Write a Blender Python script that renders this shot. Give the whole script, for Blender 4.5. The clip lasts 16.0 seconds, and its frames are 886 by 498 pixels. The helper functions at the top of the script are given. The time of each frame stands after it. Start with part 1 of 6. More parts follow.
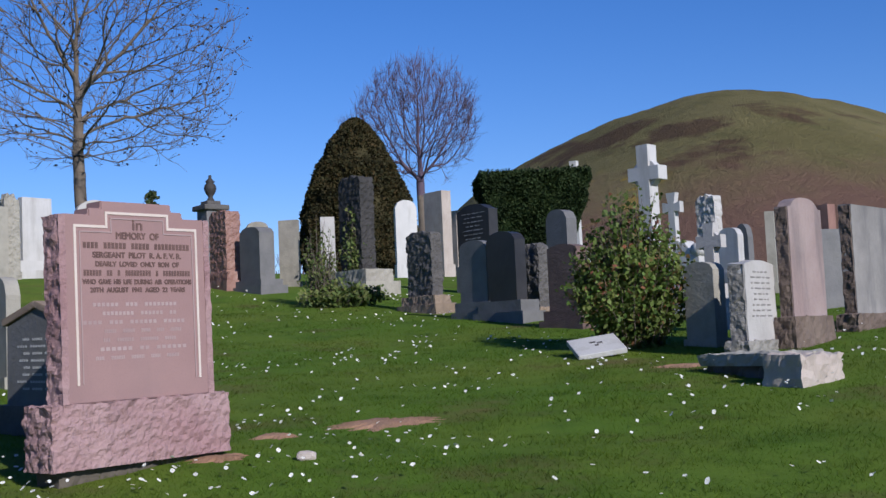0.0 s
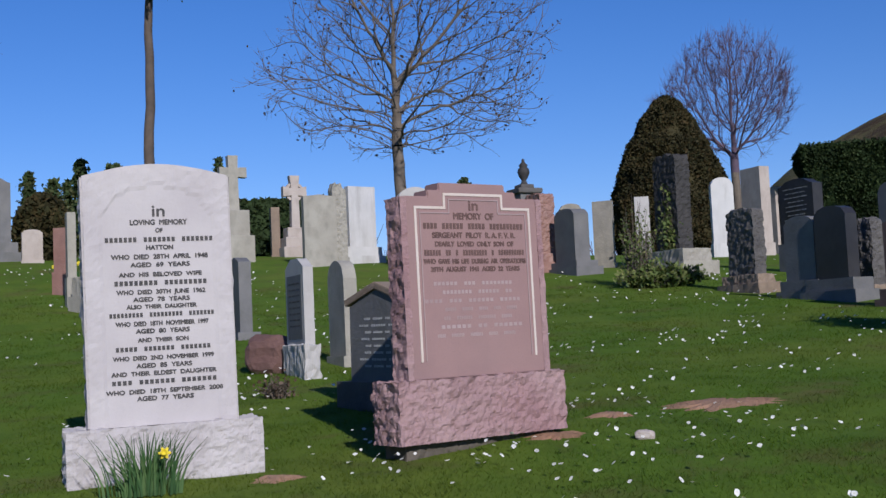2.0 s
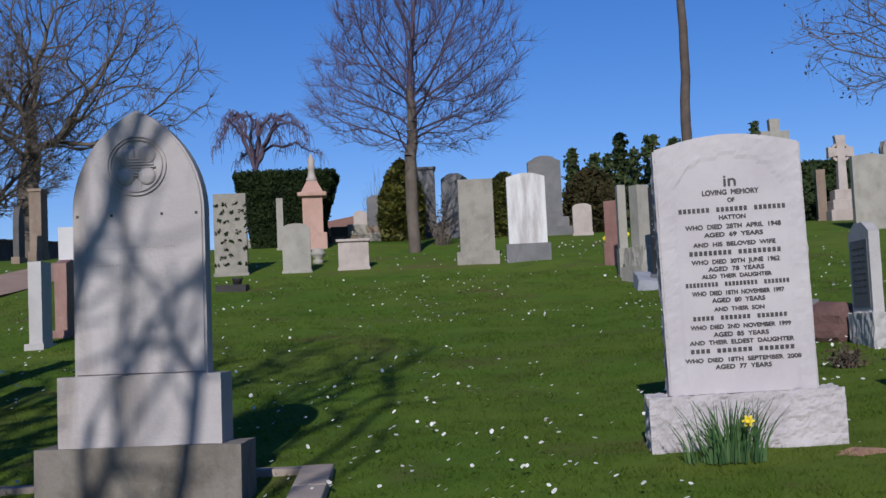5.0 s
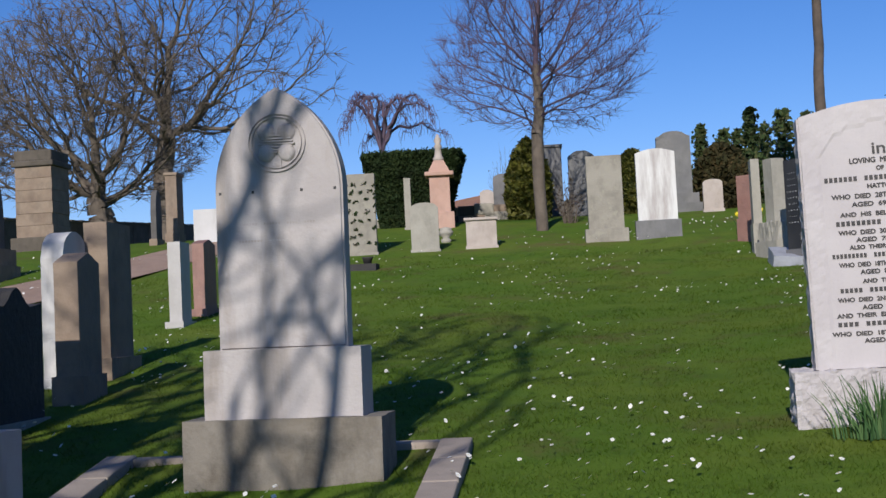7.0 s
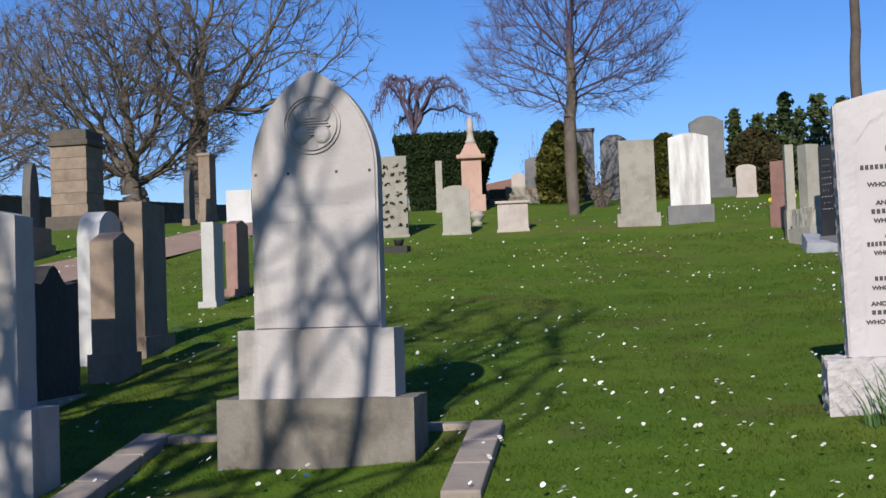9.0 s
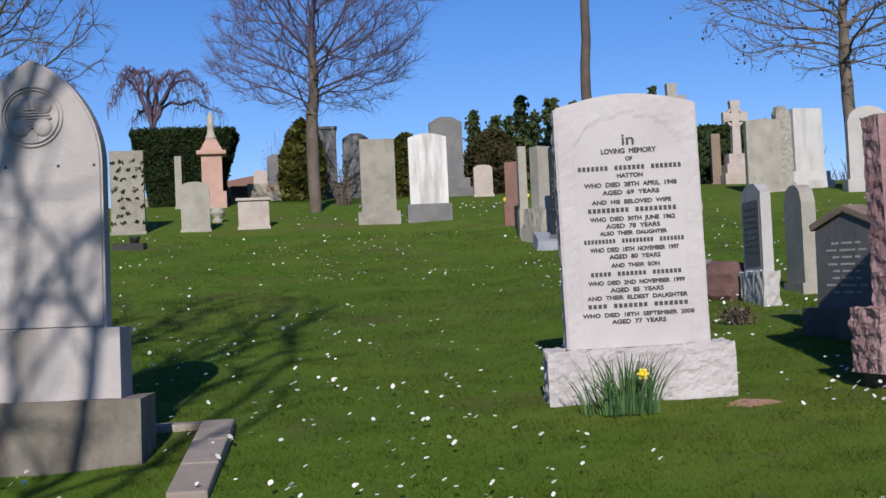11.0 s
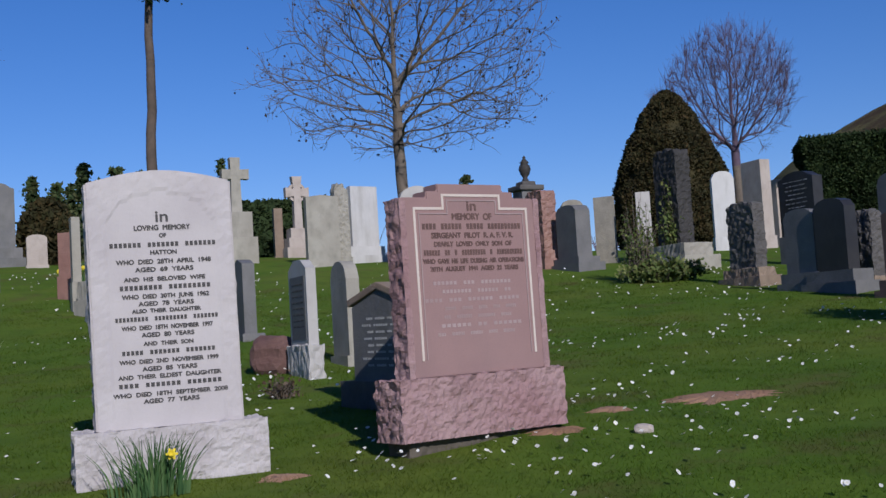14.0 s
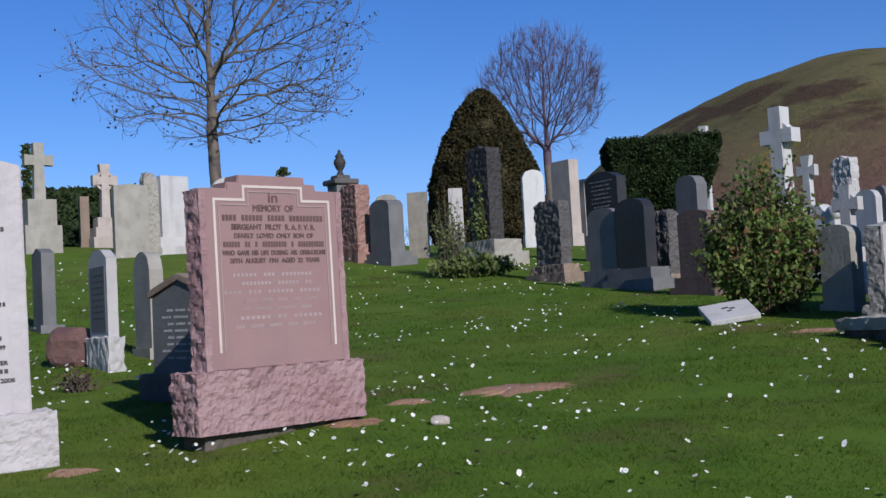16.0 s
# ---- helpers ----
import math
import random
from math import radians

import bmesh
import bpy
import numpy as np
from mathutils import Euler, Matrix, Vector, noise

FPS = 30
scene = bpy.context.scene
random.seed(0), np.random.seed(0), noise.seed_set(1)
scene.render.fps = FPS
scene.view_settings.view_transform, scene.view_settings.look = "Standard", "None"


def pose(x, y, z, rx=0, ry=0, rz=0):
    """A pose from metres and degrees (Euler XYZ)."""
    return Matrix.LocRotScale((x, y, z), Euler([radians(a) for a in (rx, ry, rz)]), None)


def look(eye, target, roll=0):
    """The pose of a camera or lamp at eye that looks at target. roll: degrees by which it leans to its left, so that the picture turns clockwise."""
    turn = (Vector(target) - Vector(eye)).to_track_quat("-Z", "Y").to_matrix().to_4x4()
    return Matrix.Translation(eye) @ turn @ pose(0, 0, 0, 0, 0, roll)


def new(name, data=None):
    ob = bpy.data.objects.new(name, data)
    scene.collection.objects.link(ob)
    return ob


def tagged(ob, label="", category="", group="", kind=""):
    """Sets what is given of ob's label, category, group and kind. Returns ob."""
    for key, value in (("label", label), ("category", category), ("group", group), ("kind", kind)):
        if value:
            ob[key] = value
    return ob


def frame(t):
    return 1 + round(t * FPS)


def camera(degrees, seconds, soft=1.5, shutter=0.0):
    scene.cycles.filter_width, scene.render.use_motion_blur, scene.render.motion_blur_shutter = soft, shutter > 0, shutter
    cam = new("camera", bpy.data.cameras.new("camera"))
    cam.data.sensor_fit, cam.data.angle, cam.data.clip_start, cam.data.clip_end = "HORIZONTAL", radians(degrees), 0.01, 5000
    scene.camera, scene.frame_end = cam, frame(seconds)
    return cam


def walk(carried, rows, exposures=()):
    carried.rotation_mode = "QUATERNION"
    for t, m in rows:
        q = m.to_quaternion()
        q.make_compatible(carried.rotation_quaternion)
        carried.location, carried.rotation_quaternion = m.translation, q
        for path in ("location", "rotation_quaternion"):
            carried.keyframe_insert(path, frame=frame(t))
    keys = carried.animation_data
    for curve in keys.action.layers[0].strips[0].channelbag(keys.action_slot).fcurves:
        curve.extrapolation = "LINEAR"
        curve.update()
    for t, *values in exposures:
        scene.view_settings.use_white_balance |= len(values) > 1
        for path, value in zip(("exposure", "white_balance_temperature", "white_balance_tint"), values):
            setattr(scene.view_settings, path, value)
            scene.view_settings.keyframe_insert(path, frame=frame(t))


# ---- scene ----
import collections

# the camera pans where it stands, held by hand
cam = camera(40.16, 16.0)
PATH = [
    (0.0, pose(0.134, 0.035, 1.781, 94.60, 2.52, 0.81)),
    (0.5, pose(0.099, 0.032, 1.775, 94.51, 2.53, 2.98)),
    (1.0, pose(0.068, 0.036, 1.771, 94.43, 2.60, 6.45)),
    (1.5, pose(0.029, 0.062, 1.763, 94.44, 2.59, 10.60)),
    (2.0, pose(-0.015, 0.077, 1.762, 94.42, 2.54, 15.33)),
    (2.5, pose(-0.055, 0.085, 1.770, 94.34, 2.47, 19.69)),
    (3.0, pose(-0.079, 0.061, 1.771, 94.34, 2.50, 24.48)),
    (3.5, pose(-0.108, 0.024, 1.779, 94.33, 2.53, 28.79)),
    (4.0, pose(-0.137, -0.028, 1.791, 94.23, 2.44, 33.39)),
    (4.5, pose(-0.157, -0.040, 1.789, 94.18, 2.48, 37.23)),
    (5.0, pose(-0.165, -0.048, 1.779, 94.03, 2.67, 40.34)),
    (7.5, pose(-0.237, -0.093, 1.748, 93.13, 2.59, 47.85)),
    (8.0, pose(-0.228, -0.115, 1.753, 92.93, 2.36, 49.28)),
    (10.5, pose(-0.211, -0.081, 1.741, 91.99, 2.21, 39.53)),
    (11.0, pose(-0.151, -0.079, 1.746, 92.01, 2.58, 35.64)),
    (11.5, pose(-0.118, -0.059, 1.753, 92.36, 2.77, 31.93)),
    (12.0, pose(-0.101, -0.032, 1.765, 93.13, 2.93, 27.99)),
    (12.5, pose(-0.077, -0.018, 1.771, 94.03, 3.22, 24.59)),
    (13.0, pose(-0.024, -0.014, 1.769, 94.69, 3.38, 21.34)),
    (13.5, pose(0.010, -0.017, 1.767, 94.65, 3.48, 18.46)),
    (14.0, pose(0.037, -0.017, 1.766, 94.32, 3.47, 15.58)),
    (14.5, pose(0.057, -0.019, 1.761, 94.04, 3.45, 13.14)),
    (15.0, pose(0.076, -0.015, 1.750, 93.79, 3.38, 10.82)),
    (15.5, pose(0.105, -0.020, 1.756, 93.58, 3.24, 8.93)),
    (16.0, pose(0.132, -0.031, 1.754, 93.54, 3.13, 6.92)),
]
EXPOSURES = [(0.0, 0.08, 6050, 10), (1.0, 0.05, 6050, 10), (2.0, -0.12, 6050, 11), (4.5, -0.3, 6050, 11), (5.2, -0.24, 6100, 10), (7.3, 0.06, 6500, 8), (8.2, 0.18, 6550, 7), (10.3, 0.22, 6550, 8),
             (11.0, 0.03, 6450, 9), (12.0, -0.18, 6200, 11), (14.5, -0.3, 6050, 11), (16.0, -0.05, 6050, 10)]
walk(cam, PATH, EXPOSURES)

# ---- world, sun ----
SUN_YAW, SUN_EL = 214.5, 27.5          # the sun stands behind the camera, over its right shoulder
world = bpy.data.worlds.new("sky")
scene.world = world
world.use_nodes = True
wn = world.node_tree.nodes
wl = world.node_tree.links
sky = wn.new("ShaderNodeTexSky")
sky.sky_type, sky.sun_disc = "NISHITA", False
sky.sun_elevation, sky.sun_rotation = radians(SUN_EL), radians(-SUN_YAW)
sky.altitude, sky.air_density, sky.dust_density, sky.ozone_density = 200, 1.0, 0.0, 3.0
tint = wn.new("ShaderNodeHueSaturation")
tint.inputs["Saturation"].default_value = 1.26
wl.new(sky.outputs[0], tint.inputs["Color"])
deep = wn.new("ShaderNodeMix")
deep.data_type, deep.blend_type = "RGBA", "MULTIPLY"
deep.inputs[0].default_value = 1.0
deep.inputs[7].default_value = (0.88, 0.90, 1.24, 1)
wl.new(tint.outputs[0], deep.inputs[6])
wl.new(deep.outputs[2], wn["Background"].inputs[0])
wn["Background"].inputs[1].default_value = 0.089
sun = new("sun", bpy.data.lights.new("sun", "SUN"))
sun.data.energy, sun.data.angle, sun.data.color = 5.0, radians(0.5), (1.0, 0.94, 0.87)
sun_dir = Vector((-math.sin(radians(SUN_YAW)) * math.cos(radians(SUN_EL)), math.cos(radians(SUN_YAW)) * math.cos(radians(SUN_EL)), math.sin(radians(SUN_EL))))
sun.matrix_world = look(sun_dir * 60, (0, 0, 0))


# ---- materials ----
MATS = {}


def ramp_node(nt, stops):
    r = nt.nodes.new("ShaderNodeValToRGB")
    el = r.color_ramp.elements
    while len(el) < len(stops):
        el.new(0.5)
    for e, (p, c) in zip(el, stops):
        e.position, e.color = p, (*c, 1)
    return r


def noise_node(nt, vec, scale, detail=6, rough=0.6):
    n = nt.nodes.new("ShaderNodeTexNoise")
    n.inputs["Scale"].default_value, n.inputs["Detail"].default_value, n.inputs["Roughness"].default_value = scale, detail, rough
    nt.links.new(vec, n.inputs["Vector"])
    return n


def mix_node(nt, a, b, fac, mode="MIX"):
    m = nt.nodes.new("ShaderNodeMix")
    m.data_type, m.blend_type = "RGBA", mode
    for sock, v in ((m.inputs[0], fac), (m.inputs[6], a), (m.inputs[7], b)):
        if isinstance(v, (int, float)):
            sock.default_value = v
        elif isinstance(v, tuple):
            sock.default_value = (*v, 1)
        else:
            nt.links.new(v, sock)
    return m.outputs[2]


def start_mat(name, rough=0.8):
    m = bpy.data.materials.new(name)
    m.use_nodes = True
    nt = m.node_tree
    MATS[name] = m
    b = nt.nodes["Principled BSDF"]
    b.inputs["Roughness"].default_value = rough
    tc = nt.nodes.new("ShaderNodeTexCoord").outputs["Object"]
    oi = nt.nodes.new("ShaderNodeObjectInfo").outputs["Random"]
    return m, nt, b, tc, oi


def shifted(nt, tc, oi):
    """Object coordinates moved by the object's random number, so that no two stones share a stain."""
    mul = nt.nodes.new("ShaderNodeMath")
    mul.operation = "MULTIPLY"
    mul.inputs[1].default_value = 37.0
    nt.links.new(oi, mul.inputs[0])
    add = nt.nodes.new("ShaderNodeVectorMath")
    add.operation = "ADD"
    nt.links.new(tc, add.inputs[0])
    nt.links.new(mul.outputs[0], add.inputs[1])
    return add.outputs[0]


def stone_mat(name, c1, c2, stain, rough=0.8, speck=0.25, bump=0.3, bscale=30, streak=0.0, lichen=None, stain_amt=0.5):
    m, nt, b, tc, oi = start_mat(name, rough)
    v = shifted(nt, tc, oi)
    big = noise_node(nt, v, 2.3, 5)
    base = mix_node(nt, c1, c2, ramp_out(nt, big, 0.35, 0.65))
    fine = noise_node(nt, v, 140, 3, 0.7)
    base = mix_node(nt, base, (0.02, 0.02, 0.02), mul_out(nt, ramp_out(nt, fine, 0.55, 0.7), speck))
    mp = nt.nodes.new("ShaderNodeMapping")
    mp.inputs["Scale"].default_value = (2.6, 2.6, 0.42) if streak else (3, 3, 2)
    nt.links.new(v, mp.inputs["Vector"])
    st = noise_node(nt, mp.outputs[0], 1.6, 6, 0.65)
    base = mix_node(nt, base, stain, mul_out(nt, ramp_out(nt, st, 0.48, 0.72), stain_amt + streak))
    if lichen:
        li = noise_node(nt, v, 9, 6, 0.7)
        base = mix_node(nt, base, lichen, mul_out(nt, ramp_out(nt, li, 0.55, 0.62), 0.7))
    nt.links.new(base, b.inputs["Base Color"])
    bn = nt.nodes.new("ShaderNodeBump")
    bn.inputs["Strength"].default_value, bn.inputs["Distance"].default_value = bump, 0.02
    hn = noise_node(nt, v, bscale, 6, 0.65)
    nt.links.new(hn.outputs[0], bn.inputs["Height"])
    nt.links.new(bn.outputs[0], b.inputs["Normal"])
    return m


def ramp_out(nt, node, lo, hi):
    r = nt.nodes.new("ShaderNodeMapRange")
    r.inputs["From Min"].default_value, r.inputs["From Max"].default_value = lo, hi
    nt.links.new(node.outputs[0] if hasattr(node, "outputs") else node, r.inputs["Value"])
    return r.outputs[0]


def mul_out(nt, sock, k):
    n = nt.nodes.new("ShaderNodeMath")
    n.operation, n.use_clamp = "MULTIPLY", True
    n.inputs[1].default_value = k
    nt.links.new(sock, n.inputs[0])
    return n.outputs[0]


def leaf_mat(name, cols, rough=0.6, trans=0.25):
    """Leaves and blades: the colour differs from leaf to leaf."""
    m, nt, b, tc, oi = start_mat(name, rough)
    g = nt.nodes.new("ShaderNodeNewGeometry")
    r = ramp_node(nt, [(i / max(1, len(cols) - 1), c) for i, c in enumerate(cols)])
    nt.links.new(g.outputs["Random Per Island"], r.inputs[0])
    n = noise_node(nt, tc, 1.7, 3)
    col = mix_node(nt, r.outputs[0], (cols[0][0] * 0.45, cols[0][1] * 0.45, cols[0][2] * 0.45), ramp_out(nt, n, 0.45, 0.75))
    nt.links.new(col, b.inputs["Base Color"])
    b.inputs["Specular IOR Level"].default_value = 0.25
    if trans:
        tr = nt.nodes.new("ShaderNodeBsdfTranslucent")
        nt.links.new(col, tr.inputs[0])
        mx = nt.nodes.new("ShaderNodeMixShader")
        mx.inputs[0].default_value = trans
        nt.links.new(b.outputs[0], mx.inputs[1])
        nt.links.new(tr.outputs[0], mx.inputs[2])
        nt.links.new(mx.outputs[0], nt.nodes["Material Output"].inputs[0])
    return m


stone_mat("granite_dark", (0.067, 0.061, 0.059), (0.103, 0.094, 0.087), (0.045, 0.04, 0.04), 0.75, 0.35, 0.8, 16)
stone_mat("granite_grey", (0.111, 0.109, 0.113), (0.15, 0.144, 0.144), (0.08, 0.08, 0.073), 0.7, 0.35, 0.3, 25)
stone_mat("granite_black", (0.016, 0.015, 0.016), (0.028, 0.026, 0.027), (0.05, 0.048, 0.046), 0.42, 0.2, 0.08, 30, stain_amt=0.3)
# near-black; on the scrolled left headstone this colour also carries its shade
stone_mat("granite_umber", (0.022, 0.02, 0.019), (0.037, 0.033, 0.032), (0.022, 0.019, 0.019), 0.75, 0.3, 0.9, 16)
stone_mat("granite_red", (0.216, 0.108, 0.086), (0.259, 0.144, 0.115), (0.115, 0.058, 0.05), 0.6, 0.4, 0.5, 22)
stone_mat("rock_brown", (0.104, 0.073, 0.058), (0.165, 0.122, 0.098), (0.055, 0.04, 0.034), 0.9, 0.25, 0.9, 18)
stone_mat("rock_grey", (0.17, 0.155, 0.14), (0.25, 0.235, 0.215), (0.09, 0.08, 0.07), 0.9, 0.25, 0.9, 18)
stone_mat("sand_maroon", (0.10, 0.062, 0.054), (0.14, 0.09, 0.078), (0.06, 0.042, 0.038), 0.85, 0.2, 0.5, 24)
stone_mat("boulder_red", (0.108, 0.054, 0.047), (0.144, 0.079, 0.068), (0.058, 0.036, 0.032), 0.85, 0.3, 0.8, 16)
stone_mat("granite_pink", (0.259, 0.187, 0.176), (0.31, 0.238, 0.223), (0.122, 0.101, 0.101), 0.7, 0.3, 0.35, 25, streak=0.3)
# the dark streaks in this colour imitate branch shadows across the face
stone_mat("granite_shadow_streak", (0.172, 0.16, 0.153), (0.257, 0.238, 0.226), (0.061, 0.061, 0.068), 0.7, 0.3, 0.3, 25, streak=0.5)
stone_mat("sand_pale", (0.36, 0.302, 0.266), (0.418, 0.36, 0.324), (0.216, 0.187, 0.158), 0.9, 0.1, 0.35, 30)
stone_mat("sand_grey", (0.266, 0.245, 0.209), (0.324, 0.302, 0.259), (0.144, 0.137, 0.115), 0.9, 0.15, 0.4, 30)
stone_mat("sand_brown", (0.192, 0.138, 0.101), (0.245, 0.186, 0.138), (0.09, 0.07, 0.058), 0.9, 0.15, 0.5, 24)
stone_mat("sand_lichen", (0.223, 0.202, 0.169), (0.281, 0.256, 0.216), (0.115, 0.104, 0.086), 0.9, 0.15, 0.5, 24, lichen=(0.288, 0.27, 0.216))
stone_mat("sand_rose", (0.396, 0.238, 0.187), (0.446, 0.288, 0.23), (0.259, 0.173, 0.144), 0.85, 0.1, 0.3, 30)
stone_mat("marble", (0.432, 0.418, 0.41), (0.49, 0.475, 0.468), (0.288, 0.266, 0.245), 0.6, 0.06, 0.25, 30, streak=0.12, stain_amt=0.6)
stone_mat("marble_warm", (0.36, 0.338, 0.324), (0.418, 0.396, 0.382), (0.288, 0.274, 0.259), 0.75, 0.1, 0.3, 30)
stone_mat("marble_streak", (0.533, 0.518, 0.504), (0.576, 0.562, 0.547), (0.238, 0.194, 0.18), 0.6, 0.05, 0.2, 30, streak=0.3, stain_amt=0.5)
stone_mat("tablet_white", (0.41, 0.374, 0.382), (0.454, 0.418, 0.421), (0.338, 0.302, 0.31), 0.8, 0.10, 0.12, 60, stain_amt=0.35)
stone_mat("rock_white", (0.396, 0.36, 0.36), (0.454, 0.418, 0.418), (0.259, 0.23, 0.23), 0.85, 0.12, 0.6, 30, stain_amt=0.4)
stone_mat("tablet_pink", (0.245, 0.148, 0.144), (0.274, 0.169, 0.162), (0.209, 0.137, 0.137), 0.8, 0.25, 0.12, 80, stain_amt=0.4)
stone_mat("rock_pink", (0.274, 0.158, 0.162), (0.331, 0.216, 0.216), (0.173, 0.097, 0.101), 0.75, 0.35, 0.8, 26, stain_amt=0.5)
stone_mat("inlay_pale", (0.518, 0.432, 0.389), (0.562, 0.49, 0.446), (0.396, 0.302, 0.274), 0.8, 0.05, 0.1, 40)
stone_mat("tablet_gothic", (0.347, 0.315, 0.307), (0.411, 0.379, 0.371), (0.242, 0.202, 0.169), 0.85, 0.10, 0.3, 36, streak=0.15, stain_amt=0.75)
stone_mat("base_gothic", (0.145, 0.123, 0.096), (0.193, 0.171, 0.145), (0.07, 0.057, 0.044), 0.9, 0.12, 0.5, 26, stain_amt=0.85)
stone_mat("kerb_stone", (0.266, 0.216, 0.18), (0.324, 0.27, 0.227), (0.158, 0.137, 0.115), 0.9, 0.2, 0.4, 30)
# darker than the stone itself: the boundary wall's shade is put into this colour
stone_mat("wall_stone", (0.073, 0.061, 0.047), (0.104, 0.086, 0.069), (0.035, 0.028, 0.024), 0.9, 0.15, 0.7, 12)
stone_mat("letter_black", (0.03, 0.028, 0.03), (0.05, 0.045, 0.045), (0.08, 0.07, 0.07), 0.7, 0.0, 0.1, 40)
stone_mat("letter_brown", (0.086, 0.047, 0.043), (0.115, 0.065, 0.058), (0.158, 0.094, 0.086), 0.8, 0.0, 0.1, 40)
stone_mat("letter_faded", (0.274, 0.194, 0.194), (0.338, 0.259, 0.259), (0.259, 0.18, 0.173), 0.8, 0.0, 0.1, 40)
stone_mat("letter_grey", (0.194, 0.18, 0.173), (0.238, 0.223, 0.216), (0.274, 0.259, 0.245), 0.8, 0.0, 0.1, 40)
stone_mat("letter_pale", (0.324, 0.324, 0.324), (0.374, 0.374, 0.374), (0.216, 0.216, 0.216), 0.8, 0.0, 0.1, 40)
stone_mat("bark_grey", (0.10, 0.078, 0.06), (0.15, 0.12, 0.095), (0.05, 0.04, 0.034), 0.9, 0.1, 0.9, 18)
stone_mat("bark_purple", (0.085, 0.056, 0.085), (0.12, 0.085, 0.12), (0.04, 0.026, 0.04), 0.9, 0.1, 0.6, 18)
stone_mat("bark_pine", (0.072, 0.054, 0.043), (0.108, 0.079, 0.061), (0.036, 0.029, 0.025), 0.9, 0.1, 1.0, 12)
stone_mat("soil", (0.27, 0.145, 0.085), (0.36, 0.21, 0.135), (0.13, 0.10, 0.05), 0.95, 0.2, 0.9, 40, stain_amt=0.5)
stone_mat("path_gravel", (0.272, 0.178, 0.13), (0.324, 0.221, 0.166), (0.182, 0.13, 0.104), 0.95, 0.2, 0.6, 40)
stone_mat("granite_pale", (0.259, 0.266, 0.302), (0.317, 0.324, 0.36), (0.202, 0.202, 0.216), 0.7, 0.2, 0.3, 25)
stone_mat("render_white", (0.504, 0.49, 0.461), (0.547, 0.533, 0.504), (0.396, 0.382, 0.36), 0.9, 0.05, 0.3, 20)
stone_mat("roof_tile", (0.252, 0.122, 0.072), (0.302, 0.158, 0.101), (0.144, 0.086, 0.065), 0.9, 0.1, 0.4, 12)
leaf_mat("yew_leaf", [(0.026, 0.028, 0.009), (0.042, 0.036, 0.012), (0.066, 0.044, 0.016)], rough=0.8, trans=0.1)
leaf_mat("hedge_leaf", [(0.012, 0.026, 0.006), (0.021, 0.039, 0.01), (0.032, 0.046, 0.012)], rough=0.8, trans=0.1)
leaf_mat("bush_leaf", [(0.065, 0.115, 0.022), (0.11, 0.18, 0.033), (0.19, 0.24, 0.06), (0.10, 0.16, 0.03), (0.16, 0.19, 0.05), (0.13, 0.16, 0.04), (0.29, 0.10, 0.065)], trans=0.3)
leaf_mat("ivy_leaf", [(0.053, 0.09, 0.019), (0.112, 0.15, 0.038), (0.21, 0.217, 0.075)], trans=0.2)
leaf_mat("dry_leaf", [(0.038, 0.026, 0.022), (0.068, 0.045, 0.034), (0.09, 0.068, 0.045)], trans=0.1)
leaf_mat("pine_leaf", [(0.029, 0.054, 0.017), (0.051, 0.078, 0.025), (0.095, 0.095, 0.037)], rough=0.8, trans=0.1)
leaf_mat("gold_leaf", [(0.075, 0.083, 0.015), (0.135, 0.135, 0.022), (0.188, 0.165, 0.038)], trans=0.2)
leaf_mat("daffodil_leaf", [(0.037, 0.095, 0.032), (0.076, 0.153, 0.051), (0.128, 0.204, 0.076)], trans=0.3)
leaf_mat("petal_white", [(0.80, 0.79, 0.76), (0.85, 0.83, 0.80)], trans=0.2)
leaf_mat("petal_yellow", [(0.75, 0.58, 0.03), (0.82, 0.66, 0.05)], trans=0.2)
leaf_mat("scrub", [(0.075, 0.049, 0.034), (0.105, 0.068, 0.045), (0.128, 0.09, 0.06)], trans=0.1)


def sward(nt, tc, base):
    """The lawn's broad variation, shared by soil and blades: lush, pale and worn brownish areas."""
    n1 = noise_node(nt, tc, 0.45, 5, 0.6)
    col = mix_node(nt, base, (0.115, 0.145, 0.02), mul_out(nt, ramp_out(nt, n1, 0.42, 0.68), 0.75))
    n2 = noise_node(nt, tc, 1.6, 5, 0.65)
    col = mix_node(nt, col, (0.04, 0.082, 0.008), mul_out(nt, ramp_out(nt, n2, 0.48, 0.7), 0.7))
    n3 = noise_node(nt, tc, 0.8, 6, 0.72)
    col = mix_node(nt, col, (0.13, 0.10, 0.04), mul_out(nt, ramp_out(nt, n3, 0.54, 0.70), 0.75))
    n4 = noise_node(nt, tc, 7.0, 5, 0.7)
    return mix_node(nt, col, (0.05, 0.07, 0.012), mul_out(nt, ramp_out(nt, n4, 0.5, 0.72), 0.45))


def ground_mat():
    m, nt, b, tc, oi = start_mat("lawn", 0.95)
    fine = noise_node(nt, tc, 70.0, 4, 0.7)
    col = sward(nt, tc, mix_node(nt, (0.058, 0.108, 0.009), (0.09, 0.15, 0.016), ramp_out(nt, fine, 0.35, 0.65)))
    nt.links.new(col, b.inputs["Base Color"])
    b.inputs["Specular IOR Level"].default_value = 0.1
    bn = nt.nodes.new("ShaderNodeBump")
    bn.inputs["Strength"].default_value, bn.inputs["Distance"].default_value = 0.3, 0.02
    nt.links.new(noise_node(nt, tc, 28, 5, 0.75).outputs[0], bn.inputs["Height"])
    nt.links.new(bn.outputs[0], b.inputs["Normal"])


